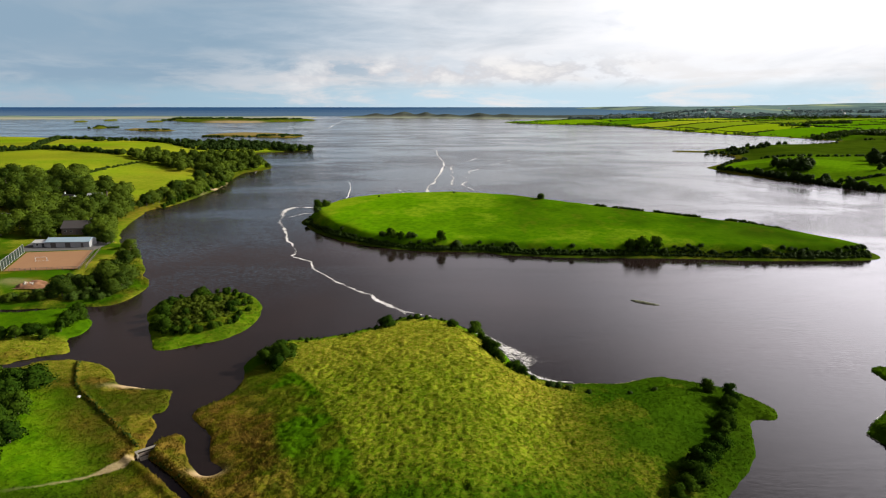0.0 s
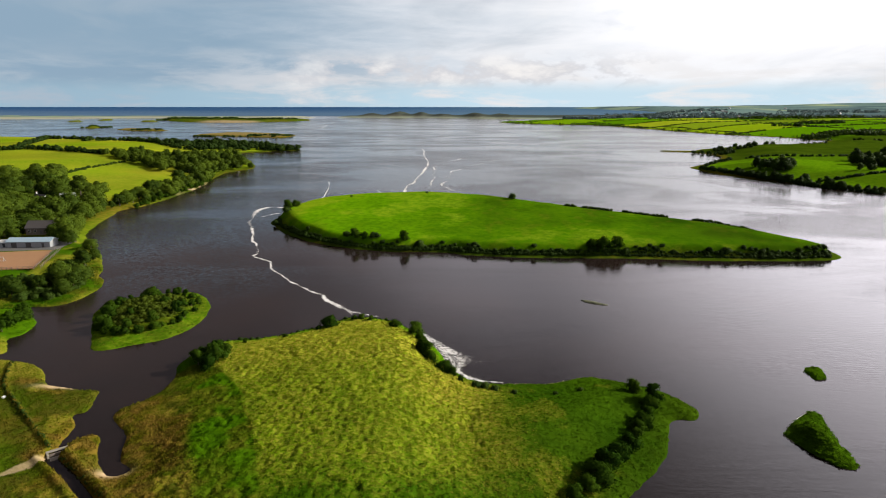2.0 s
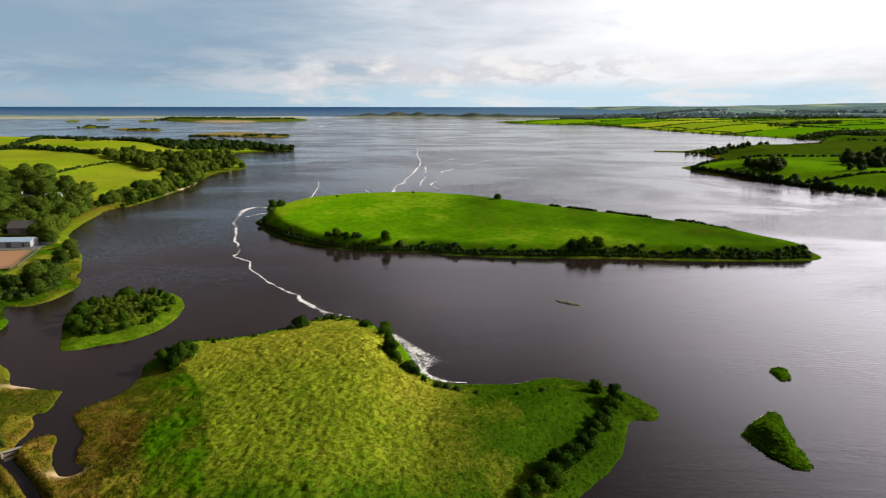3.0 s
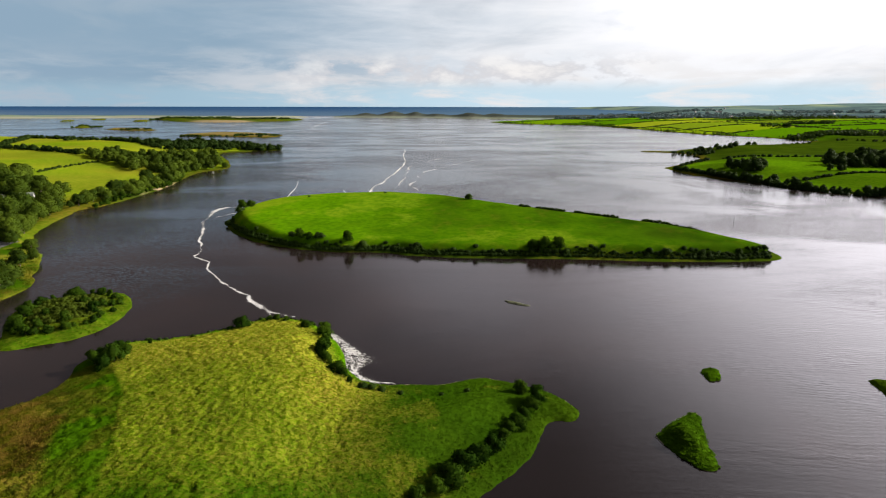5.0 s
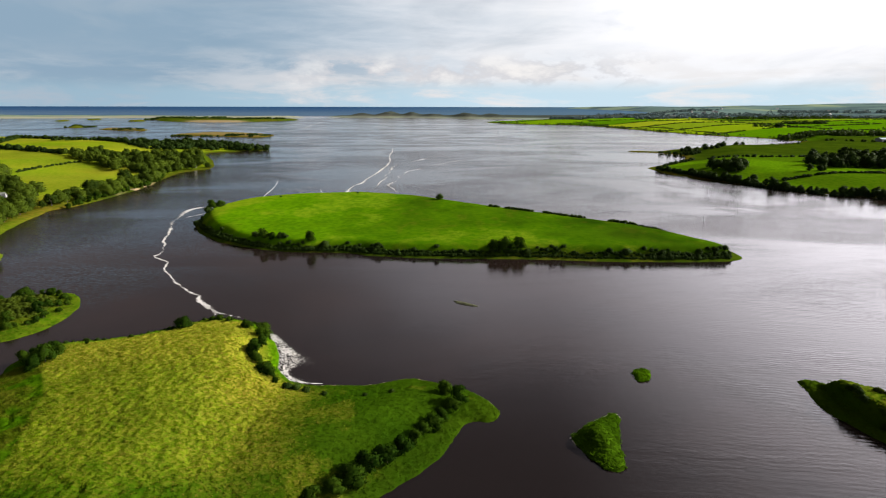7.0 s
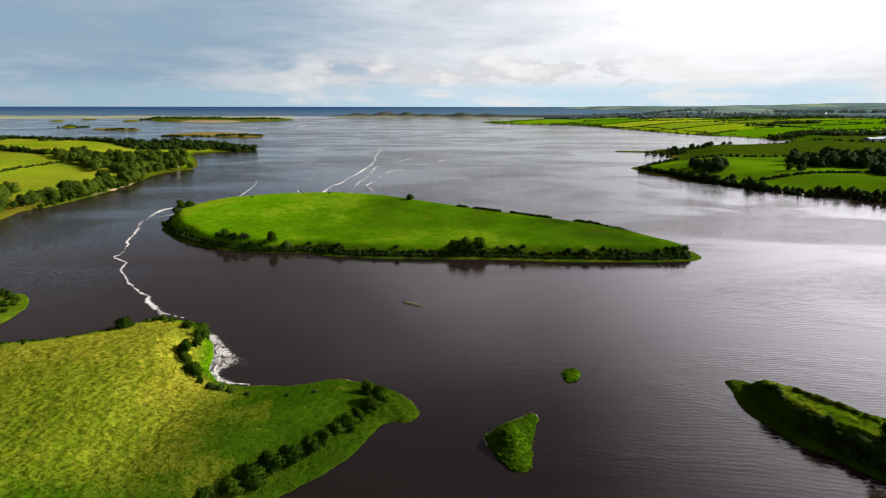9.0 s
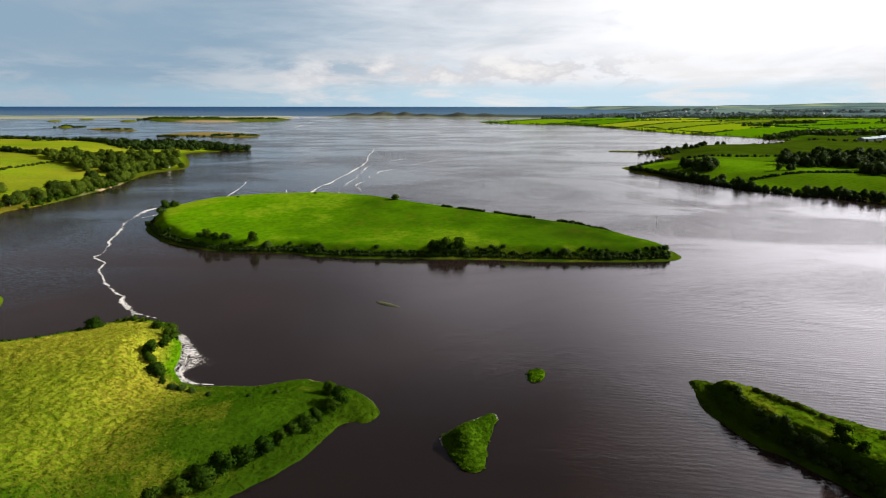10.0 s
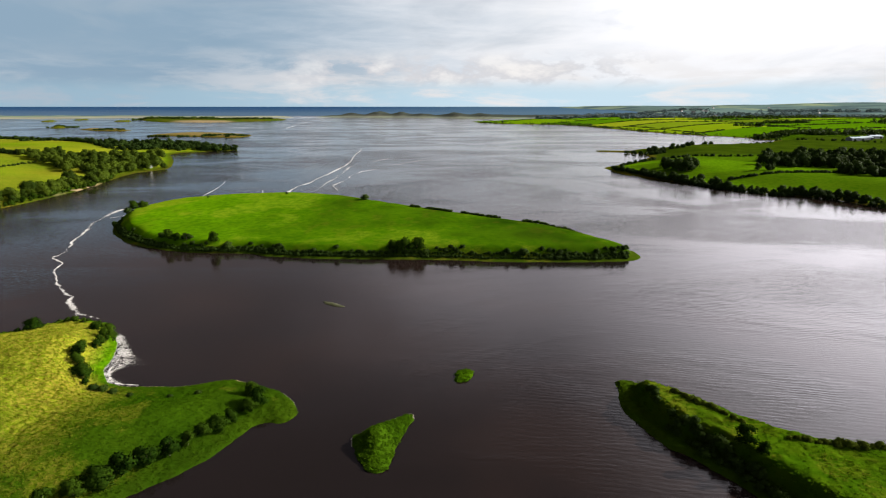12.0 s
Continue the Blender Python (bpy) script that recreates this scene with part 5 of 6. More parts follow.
def west_wood_places():
    r = np.random.RandomState(9)
    out = []
    for x, y, w, h, n in ((-1050, 2650, 160, 60, 170), (-760, 2560, 160, 30, 70), (-440, 1352, 105, 7, 40), (-345, 1352, 18, 30, 14), (-790, 1650, 45, 8, 16), (-1045, 1850, 28, 40, 22), (-480, 1050, 40, 25, 14), (-560, 990, 30, 10, 8), (-700, 1130, 60, 12, 14)):
        out += [(x + r.uniform(-w, w), y + r.uniform(-h, h), r.uniform(9, 18) * (1 if y > 2000 else 0.55), r.uniform(2, 7) * (0.45 if 1300 < y < 2000 else 1)) for _ in range(n)]
    return out


clumps("woodland", [p for p in west_wood_places() if p[1] < 2300], 5.0, 22, "dark low woods on the outer islands", "wood", seed=7)
clumps("woodland", [p for p in west_wood_places() if p[1] >= 2300], 7.0, 20, "dark woods on the outermost island", "wood", seed=8)

# ---- grass tussocks ----


def tussocks(name, at, cover, box, count, seed, label, tall=0.34, wide=1.1, shore=0.2):
    r = np.random.RandomState(seed)
    x, y = r.uniform(box[0], box[1], count), r.uniform(box[2], box[3], count)
    z, d = at(x, y)
    ok = (d > shore) & (z > 0.15)
    x, y, z, d = x[ok], y[ok], z[ok], d[ok]
    n = len(x)
    col = np.stack(cover(x, y, d), -1)
    keep = col[:, 2] < 0.2
    x, y, z, d, col = x[keep], y[keep], z[keep], d[keep], col[keep]
    n = len(x)
    rush = col[:, 1]
    low = np.clip(0.35 + col[:, 0] + rush + 0.5 * r.rand(n), 0, 1)
    h = tall * low * r.uniform(0.4, 1.3, n) * (1 + 0.7 * rush)
    w = wide * r.uniform(0.45, 1.15, n) * (1 - 0.25 * rush)
    turn = r.uniform(0, 6.283, n)
    blades = 7
    v = np.zeros((n, blades, 3, 3))
    lean = np.stack([r.normal(size=n) * w * 0.2, r.normal(size=n) * w * 0.2], -1)
    for i in range(blades):
        a = turn + i * 6.283 / blades + r.uniform(-0.35, 0.35, n)
        q = w * 0.6 * r.uniform(0.5, 1.25, n)
        tip = h * r.uniform(0.55, 1.1, n)
        v[:, i, 0] = np.stack([x + lean[:, 0], y + lean[:, 1], z + tip], -1)
        for j, o in ((1, -0.33), (2, 0.33)):
            along, over = 1.1 * q * np.cos(a + o), 0.95 * q * np.sin(a + o)
            v[:, i, j] = np.stack([x + along * 0.82 + over * 0.57, y - along * 0.57 + over * 0.82, z - 0.08], -1)
    v = v.reshape(-1, 3)
    f = np.arange(len(v)).reshape(-1, 3)
    edge1, edge2 = v[f[:, 1]] - v[f[:, 0]], v[f[:, 2]] - v[f[:, 0]]
    out = np.cross(edge1, edge2)
    out /= np.linalg.norm(out, axis=1)[:, None] + 1e-9
    out *= np.where(out[:, 2] < 0, -1, 1)[:, None]
    out = out * 0.38 + np.array([0, 0, 0.8])
    out = np.repeat(out / np.linalg.norm(out, axis=1)[:, None], 3, 0)
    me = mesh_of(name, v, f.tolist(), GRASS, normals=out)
    col[:, 0] = col[:, 0] + np.where(col[:, 0] > 0.03, r.uniform(-0.13, 0.15, n), 0)
    col[:, 3] = col[:, 3] + r.uniform(-0.08, 0.10, n)
    col = np.repeat(np.clip(col, 0, 1), blades * 3, 0).astype(np.float32)
    me.attributes.new("cover", "FLOAT_COLOR", "POINT").data.foreach_set("color", col.ravel())
    return tagged(new(name, me), label, "grass", kind="stuff")


def find_land(name):
    return next((at, cover) for _, at, cover, n in LANDS if n == name)


tussocks("tussock_grass", *find_land("island_1"), (-125, 86, 84, 202), 100000, 1, "rough grass tussocks and rushes on the headland", 0.32, 0.60)
tussocks("tussock_grass", *find_land("island_9"), (163, 240, 70, 153), 9000, 2, "rough grass tussocks on the long island", 0.3)
tussocks("tussock_grass", *find_land("island_8"), (96, 116, 106, 136), 1800, 3, "rank green grass on the small islet", 0.4)
tussocks("tussock_grass", *find_land("island_7"), (121, 131, 148, 160), 420, 4, "rank green grass on the tiny islet", 0.45)
tussocks("tussock_grass", *find_land("island_3"), (-112, -64, 168, 230), 4200, 5, "fringe grass round the scrub islet", 0.35)
tussocks("tussock_grass", *find_land("island_4"), (-158, -121, 206, 300), 5500, 7, "rough grass on the shore point", 0.5, 1.3)
tussocks("tussock_grass", *find_land("island_2"), (-165, -113, 158, 209), 3500, 6, "coarse grass on the low spit", 0.4)

# ---- shore stones ----


def stones(name, land_name, line, count, wide, size, seed, label):
    r = np.random.RandomState(seed)
    p = curve_through(line, 10, False)
    t = r.uniform(0, len(p) - 1.001, count)
    i = t.astype(int)
    c = p[i] + (p[i + 1] - p[i]) * (t - i)[:, None] + r.normal(size=(count, 2)) * wide
    at = find_land(land_name)[0]
    for _ in range(5):
        d = at(c[:, 0], c[:, 1])[1]
        gx, gy = at(c[:, 0] + 0.3, c[:, 1])[1] - d, at(c[:, 0], c[:, 1] + 0.3)[1] - d
        g = np.stack([gx, gy], -1) / 0.3
        c = c - g * ((d + 0.05) / ((g * g).sum(1) + 0.1))[:, None] * 0.8
    c = c + r.normal(size=c.shape) * 0.12
    v, f = [], []
    for x, y in c:
        s, q = len(v), size * r.uniform(0.4, 1.3)
        for a in range(5):
            b = a * 1.2566 + r.uniform(-0.3, 0.3)
            v.append((x + q * math.cos(b) * r.uniform(0.7, 1.2), y + q * math.sin(b), -0.05))
        for a in range(5):
            b = a * 1.2566 + r.uniform(-0.3, 0.3)
            v.append((x + q * 0.6 * math.cos(b), y + q * 0.6 * math.sin(b), q * r.uniform(0.5, 0.9)))
        f += [(s + a, s + (a + 1) % 5, s + 5 + (a + 1) % 5, s + 5 + a) for a in range(5)] + [tuple(s + 5 + a for a in range(5))]
    return tagged(new(name, mesh_of(name, v, f, STONE)), label, "stones", kind="stuff")


stones("shore_stones", "island_8", [(98.0, 119.0), (98.0, 122.5), (101.4, 127.0), (106.5, 130.9), (110.6, 133.6), (113.0, 133.6), (113.8, 130.8)], 170, 0.2, 0.17, 1, "pale stones along the islet's shore")
stones("shore_stones", "island_1", [(30.5, 149.2), (41.6, 148.5), (49.1, 149.2), (57.0, 151.6), (62.0, 152.6)], 35, 0.3, 0.17, 2, "pale stones under the grassy bank")
stones("shore_stones", "island_1", [(77.0, 144.9), (81.0, 140.4), (84.2, 134.2)], 24, 0.2, 0.12, 3, "pale stones round the spit")
stones("shore_stones", "island_1", [(15.0, 178.0), (18.6, 169.3), (21.0, 159.4)], 35, 0.3, 0.2, 4, "pale stones beside the foam cove")
stones("shore_stones", "island_7", [(123.2, 156.0), (125.0, 158.0), (128.0, 158.0)], 14, 0.15, 0.13, 5, "pale stones on the tiny islet")

# ---- weed bank, marker pole, foam ----
r = np.random.RandomState(4)
REEF = curve_through([(73.1, 218.3), (76.0, 218.2), (79.0, 215.8), (82.6, 212.9), (80.0, 212.6), (76.0, 214.8)], 8)
gx, gy = np.meshgrid(np.arange(71, 85, 0.4), np.arange(210, 221, 0.4))
gd = inside_by(gx, gy, REEF) + 0.8 * (fbm(gx, gy, 1.6, 3, 2) - 0.5)
gz = np.where(gd > 0, 0.25 * smooth(0, 0.8, gd) + 0.3 * fbm(gx, gy, 0.9, 3, 6), -0.3)
n = gx.shape[1]
keep = np.argwhere((gz[:-1, :-1] > -0.25) | (gz[1:, 1:] > -0.25) | (gz[1:, :-1] > -0.25) | (gz[:-1, 1:] > -0.25))
tagged(new("weed_bank", mesh_of("weed_bank", np.stack([gx.ravel(), gy.ravel(), gz.ravel()], -1), [(j * n + i, j * n + i + 1, j * n + n + i + 1, j * n + n + i) for j, i in keep.tolist()], WEED)),
       "narrow bank of brown-green weed in the water", "weed bank", kind="structure")

pole = new("marker_pole")
pole.location = (238.8, 375.9, 0)
box_part("post", (0.16, 0.16, 4.2), (0, 0, 0.9), GREY, pole, "slim grey post")
box_part("topmark", (0.45, 0.45, 0.45), (0, 0, 2.8), ROOF_DARK, pole, "dark topmark", bevel=0.12)
tagged(pole, "slim grey channel marker pole standing in water", "marker")


def foam(line, wide, label, each=14, ragged=0.8, seed=1, dense=1.0):
    """A ribbon of foam afloat: thick in its middle, lacy at its edges."""
    p = curve_through(line, each, False)
    q = np.gradient(p, axis=0)
    q /= np.linalg.norm(q, axis=1)[:, None]
    side = np.stack([-q[:, 1], q[:, 0]], -1)
    k = np.arange(len(p))
    wig = (fbm(k, k * 0, 9, 3, seed) - 0.5)[:, None] * ragged * np.mean(wide) * 2
    w = 0.45 * np.interp(k, np.linspace(0, len(p) - 1, len(wide)), wide) * (0.55 + 0.9 * fbm(k, k * 0, 6, 2, seed + 4))
    v, t = [], []
    cuts = (-1.0, -0.45, 0.0, 0.45, 1.0)
    for c in cuts:
        at = p + side * wig + side * (w * c)[:, None]
        v.append(np.concatenate([at, np.full((len(p), 1), 0.06)], 1))
        t.append(np.full(len(p), 1.25 * dense - 1.15 * abs(c)) * (0.6 + 0.7 * fbm(k, k * 0, 5, 2, seed + 8)))
    n = len(p)
    f = [(a * n + i, a * n + i + 1, (a + 1) * n + i + 1, (a + 1) * n + i) for a in range(4) for i in range(n - 1)]
    me = mesh_of("foam", np.concatenate(v), f, FOAM)
    me.attributes.new("thick", "FLOAT", "POINT").data.foreach_set("value", np.concatenate(t).astype(np.float32))
    return tagged(new("foam", me), label, "foam", kind="stuff")


foam([(-78, 422), (-98, 426), (-109, 427), (-112, 406), (-103, 370.3), (-93.7, 341.6), (-84.8, 315.4), (-77.0, 294.0), (-74.0, 285.0), (-65.3, 274.1), (-54.6, 254.8), (-41.6, 237.9), (-30.6, 226.5), (-22.6, 214.1), (-13.2, 202.9)],
     (6, 11.0, 17.0, 16.0, 9.0, 6.0, 4.6, 5.2, 4.4, 4.0, 4.4, 5.0, 6.2, 6.0), "white drift line of foam on dark water", seed=2, dense=0.80, ragged=0.28)
foam([(-84, 405), (-96, 402), (-104, 390)], (2, 4, 2), "white drift line of foam on dark water", seed=5)
foam([(-24, 217), (-17, 208), (-10.5, 203), (-4, 200.0)], (2.0, 6.0, 7.0, 2.0), "splayed lacy end of the foam line", ragged=0.2, seed=3, dense=0.75)
foam([(18.8, 174.5), (20.4, 169.0), (21.8, 164.0), (22.9, 158.0), (26.0, 152.6), (30.0, 149.6), (36.0, 148.7)], (0.8, 0.9, 0.7, 1.6, 3.0, 2.8, 2.2, 0.8), "thick white foam gathered in the cove", ragged=0.1, seed=7)
COVE = curve_through([(10.5, 187.5), (15.0, 184.5), (19.5, 178.5), (23.5, 172.5), (32.4, 164.6), (32.0, 158.8), (27.2, 158.0), (27.5, 154.5), (35.1, 148.6), (26.0, 147.5), (19.0, 154.0), (17.5, 160.0), (17.5, 166.0), (14.5, 174.0), (9.5, 182.0)], 5)
gx, gy = np.meshgrid(np.arange(0, 38, 0.5), np.arange(146, 195, 0.5))
gd = inside_by(gx, gy, COVE)
thick = (0.20 + 0.60 * smooth(-0.6, 2.6, gd)) * (1.0 - 0.35 * smooth(24, 30, gx) * smooth(154, 158, gy)) * (0.75 + 0.45 * fbm(gx, gy, 7, 2, 3))
n = gx.shape[1]
keep = np.argwhere(gd[:-1, :-1] > -0.8)
me = mesh_of("foam", np.stack([gx.ravel(), gy.ravel(), np.full(gx.size, 0.10)], -1), [(j * n + i, j * n + i + 1, j * n + n + i + 1, j * n + n + i) for j, i in keep.tolist()], FOAM)
me.attributes.new("thick", "FLOAT", "POINT").data.foreach_set("value", thick.ravel().astype(np.float32))
tagged(new("foam", me), "wide lacy sheet of foam in the cove", "foam", kind="stuff")
foam([(-20, 470), (-15, 500), (-14, 541), (-8, 582), (-1, 684), (1, 763), (-6, 840), (-10, 923), (-15, 1004)], (5, 10, 9, 9, 9, 9, 8, 6, 5), "long white drift line of foam in the channel", seed=13, dense=0.84, ragged=0.3)
foam([(-4, 1165), (4, 1200), (-1, 1339), (-20, 1515), (-35, 1707)], (3, 5, 5, 5, 3), "thin foam streak far out in the channel", seed=15, dense=0.6)
foam([(-78, 469), (-79, 490), (-85, 541), (-92, 573)], (1.5, 1.6, 1.3, 0.8), "thin foam streak behind the island", seed=17)
foam([(14, 490), (9, 604), (4, 684), (19, 748), (52, 827), (73, 892)], (12, 20, 20, 18, 16, 8), "faint broken foam trail in the channel", seed=19, dense=0.68)
foam([(24, 500), (24, 580), (30, 640), (52, 720), (90, 800)], (12, 20, 18, 16, 8), "faint broken foam trail in the channel", seed=21, dense=0.66)
foam([(-343, 1782), (-375, 2052), (-419, 2491)], (4, 6, 4), "thin foam streak far out in the channel", seed=23)
foam([(161, 1782), (224, 1744), (278, 1672)], (3, 4, 3), "thin foam streak far out in the channel", seed=25)
foam([(-680, 2960), (-600, 2985), (-520, 3015), (-440, 3040)], (20, 90, 110, 40), "white surf breaking on the sand bar", seed=27)
foam([(99.6, 119.3), (99.4, 122.2), (102.2, 125.8), (106.3, 129.6), (110.3, 132.2), (112.6, 132.2)], (0.4, 0.6, 0.6, 0.7, 0.6, 0.4), "thin white foam rim along the islet", ragged=0.1, seed=31, dense=0.85)
foam([(-30, 470), (-33, 500), (-40, 520)], (2, 2, 1.2), "thin foam streak behind the island", seed=29)

# ---- buildings and the ball court on the west shore ----


def slab(name, ctrl, z, thick, material, label, category):
    bm = bmesh.new()
    f = bm.faces.new([bm.verts.new((x, y, z)) for x, y in ctrl])
    if f.normal.z < 0:
        f.normal_flip()
    got = bmesh.ops.extrude_face_region(bm, geom=[f])
    bmesh.ops.translate(bm, verts=[e for e in got["geom"] if isinstance(e, bmesh.types.BMVert)], vec=(0, 0, thick))
    bmesh.ops.recalc_face_normals(bm, faces=bm.faces[:])
    return tagged(new(name, bm_mesh(name, bm, material)), label, category, kind="structure")


ASPHALT = make_plain("asphalt", (0.035, 0.035, 0.036), (0.07, 0.068, 0.065), 1.0, 0.9)
COURT_EDGE = [(-189.0, 243.2), (-159.6, 247.4), (-172.2, 280.2), (-201.2, 275.4)]
slab("court", COURT_EDGE, 4.5, 0.22, COURT, "worn orange clay ball court", "court")
slab("yard", [(-208, 277.0), (-171.5, 281.6), (-172, 300), (-214, 300)], 4.5, 0.14, ASPHALT, "dark asphalt yard beside the sheds", "yard")


def gable_mesh(name, long, deep, eave, ridge, material, over=0.4, thick=0.18):
    """A pitched roof of two slopes with thickness, along x."""
    v, f = [], []
    for s in (-1, 1):
        b = len(v)
        a, c = (s * (deep / 2 + over), eave - over * (ridge - eave) / (deep / 2)), (0.0, ridge)
        for x in (-long / 2 - over, long / 2 + over):
            v += [(x, a[0], a[1]), (x, c[0], c[1]), (x, c[0], c[1] + thick), (x, a[0], a[1] + thick)]
        f += [(b, b + 1, b + 2, b + 3), (b + 7, b + 6, b + 5, b + 4), (b + 3, b + 2, b + 6, b + 7), (b, b + 4, b + 5, b + 1), (b, b + 3, b + 7, b + 4), (b + 1, b + 5, b + 6, b + 2)]
    return mesh_of(name, v, f, material)


def gabled_walls(name, long, deep, eave, ridge, material):
    x, y = long / 2, deep / 2
    v = [(-x, -y, -0.5), (x, -y, -0.5), (x, y, -0.5), (-x, y, -0.5), (-x, -y, eave), (x, -y, eave), (x, y, eave), (-x, y, eave), (-x, 0, ridge), (x, 0, ridge)]
    f = [(0, 1, 5, 4), (2, 3, 7, 6), (1, 2, 6, 9, 5), (3, 0, 4, 8, 7), (3, 2, 1, 0)]
    return mesh_of(name, v, f, material)


def building(name, at, turn, long, deep, eave, ridge, wall, roof, windows, doors, label, category, chimneys=()):
    root = new(name)
    root.matrix_basis = Matrix.Translation(at) @ Matrix.Rotation(radians(turn), 4, "Z")
    part("wall", gabled_walls("wall", long, deep, eave, ridge, wall), root)
    part("roof", gable_mesh("roof", long, deep, eave, ridge, roof), root)
    for x, z in windows:
        w = box_part("window", (1.3, 0.10, 1.2), (x, -deep / 2 - 0.02, z), WHITE, root, "white-framed window")
        box_part("pane", (1.1, 0.06, 1.0), (0, -0.04, 0), DARK, w, "dark glass")
    for x, wide, tall, m in doors:
        box_part("door", (wide, 0.12, tall), (x, -deep / 2 - 0.03, tall / 2), m, root)
    for x in chimneys:
        c = box_part("chimney", (0.9, 0.7, 1.8), (x, 0, ridge + 0.5), WHITE, root, "white chimney stack", bevel=0.05)
        box_part("pot", (0.3, 0.3, 0.5), (0, 0, 1.1), COURT, c, "clay pot", bevel=0.06)
    return tagged(root, label, category)


building("shed", (-188.0, 289.5, 4.64), 3, 21.0, 7.0, 2.9, 4.3, GREY, ROOF_BLUE, (), ((-7, 2.6, 2.4, ROOF_DARK), (0, 2.6, 2.4, ROOF_DARK), (7, 1.2, 2.1, ROOF_DARK)), "long grey shed with a pale blue sheet roof", "shed")
building("shed", (-202.0, 289.0, 4.64), 3, 6.4, 6.0, 2.4, 3.2, GREY, STEEL, ((-1.2, 1.4),), ((1.6, 1.2, 2.0, DARK),), "small grey lean-to beside the long shed", "shed")
building("house", (-201.5, 320.0, 4.9), 4, 16.0, 8.5, 3.4, 6.6, WALL_BROWN, ROOF_DARK, ((-6, 1.7), (-3, 1.7), (3, 1.7), (6, 1.7)), ((0, 1.1, 2.1, ROOF_DARK),), "dark brown house with a slate roof and chimney", "house", (6.5,))
building("house", (-258.0, 403.0, 6.2), -25, 11.0, 7.0, 4.6, 7.4, WHITE, ROOF_DARK, ((-3, 1.6), (3, 1.6), (-3, 3.6), (3, 3.6)), ((0, 1.1, 2.1, ROOF_DARK),), "white rendered house among tall trees", "house", (-4.5,))
building("house", (-249.0, 418.0, 6.6), 20, 9.0, 6.5, 3.0, 5.6, WHITE, GREY, ((-2.5, 1.6), (2.5, 1.6)), ((0, 1.1, 2.1, ROOF_DARK),), "small white cottage behind trees", "house")

# polytunnel
root = new("polytunnel")
root.matrix_basis = Matrix.Translation((-270.0, 358.0, ground_z(-270.0, 358.0))) @ Matrix.Rotation(radians(4), 4, "Z")
v, f = [], []
for i in range(13):
    x = -8 + 16 * i / 12
    v += [(x, 3.0 * math.cos(a * math.pi / 10), 3.0 * math.sin(a * math.pi / 10) - 0.1) for a in range(11)]
f += [(i * 11 + a, i * 11 + a + 1, i * 11 + 12 + a, i * 11 + 11 + a) for i in range(12) for a in range(10)] + [tuple(range(11)), tuple(range(12 * 11 + 10, 12 * 11 - 1, -1))]
part("cover", mesh_of("cover", v, f, STEEL, True), root)
for i in range(0, 13, 3):
    v2, f2 = [], []
    x = -8 + 16 * i / 12
    for a in range(11):
        for q, o in ((3.02, -0.06), (3.02, 0.06), (3.12, 0.06), (3.12, -0.06)):
            v2.append((x + o, q * math.cos(a * math.pi / 10), q * math.sin(a * math.pi / 10) - 0.1))
    f2 = [(a * 4 + b, a * 4 + (b + 1) % 4, a * 4 + 4 + (b + 1) % 4, a * 4 + 4 + b) for a in range(10) for b in range(4)]
    part("hoop", mesh_of("hoop", v2, f2, GREY), root)
tagged(root, "pale grey polytunnel between garden trees", "polytunnel")


def fence(name, a, b, z, tall, gap, post_wide, material, label, rails):
    a, b = Vector((*a, z)), Vector((*b, z))
    run = b - a
    turn = math.atan2(run.y, run.x)
    root = new(name)
    root.matrix_basis = Matrix.Translation(a) @ Matrix.Rotation(turn, 4, "Z")
    n = max(2, round(run.length / gap))
    bm = bmesh.new()
    box_bm(bm, post_wide, post_wide, tall + 0.3, (0, 0, tall / 2 - 0.15))
    post = bm_mesh("post", bm, material)
    for i in range(n + 1):
        part("post", post, root).location = (run.length * i / n, 0, 0)
    for h in rails:
        box_part("rail", (run.length, post_wide * 0.5, post_wide * 0.7), (run.length / 2, post_wide * 0.6, h), material, root)
    return tagged(root, label, "fence")


WOOD = make_plain("weathered_wood", (0.06, 0.05, 0.04), (0.14, 0.11, 0.085), 3.0, 0.9)
fence("fence", (-188.5, 242.4), (-158.9, 246.7), 4.7, 1.2, 2.2, 0.16, WOOD, "low dark wooden fence along the clay court", (0.55, 1.1))
fence("fence", (-158.7, 247.2), (-171.2, 281.0), 4.7, 1.2, 2.2, 0.16, WOOD, "low dark wooden fence along the clay court", (0.55, 1.1))
fence("fence", (-156.7, 248.0), (-169.0, 281.5), 4.7, 1.2, 2.4, 0.16, WOOD, "outer dark wooden fence along the lane", (0.55, 1.1))
ball_fence = fence("fence", (-190.2, 243.6), (-202.4, 275.4), 4.7, 4.2, 4.0, 0.11, WHITE, "tall white-posted ball fence with green netting", (0.1, 4.1))
NET = make_plain("green_netting", (0.010, 0.026, 0.016), (0.022, 0.042, 0.028), 2.0, 0.9)
run = math.hypot(-202.4 + 190.2, 275.4 - 243.6)
bm = bmesh.new()
for i in range(round(run / 0.22)):
    box_bm(bm, 0.06, 0.03, 4.0, (0.1 + i * 0.22, 0.09, 2.1))
for i in range(18):
    box_bm(bm, run, 0.03, 0.06, (run / 2, 0.125, 0.2 + i * 0.22))
part("netting", bm_mesh("netting", bm, NET), ball_fence, "dark green ball netting")

goal = new("goal")
goal.matrix_basis = Matrix.Translation((-183.0, 258.5, 4.72)) @ Matrix.Rotation(radians(8), 4, "Z")
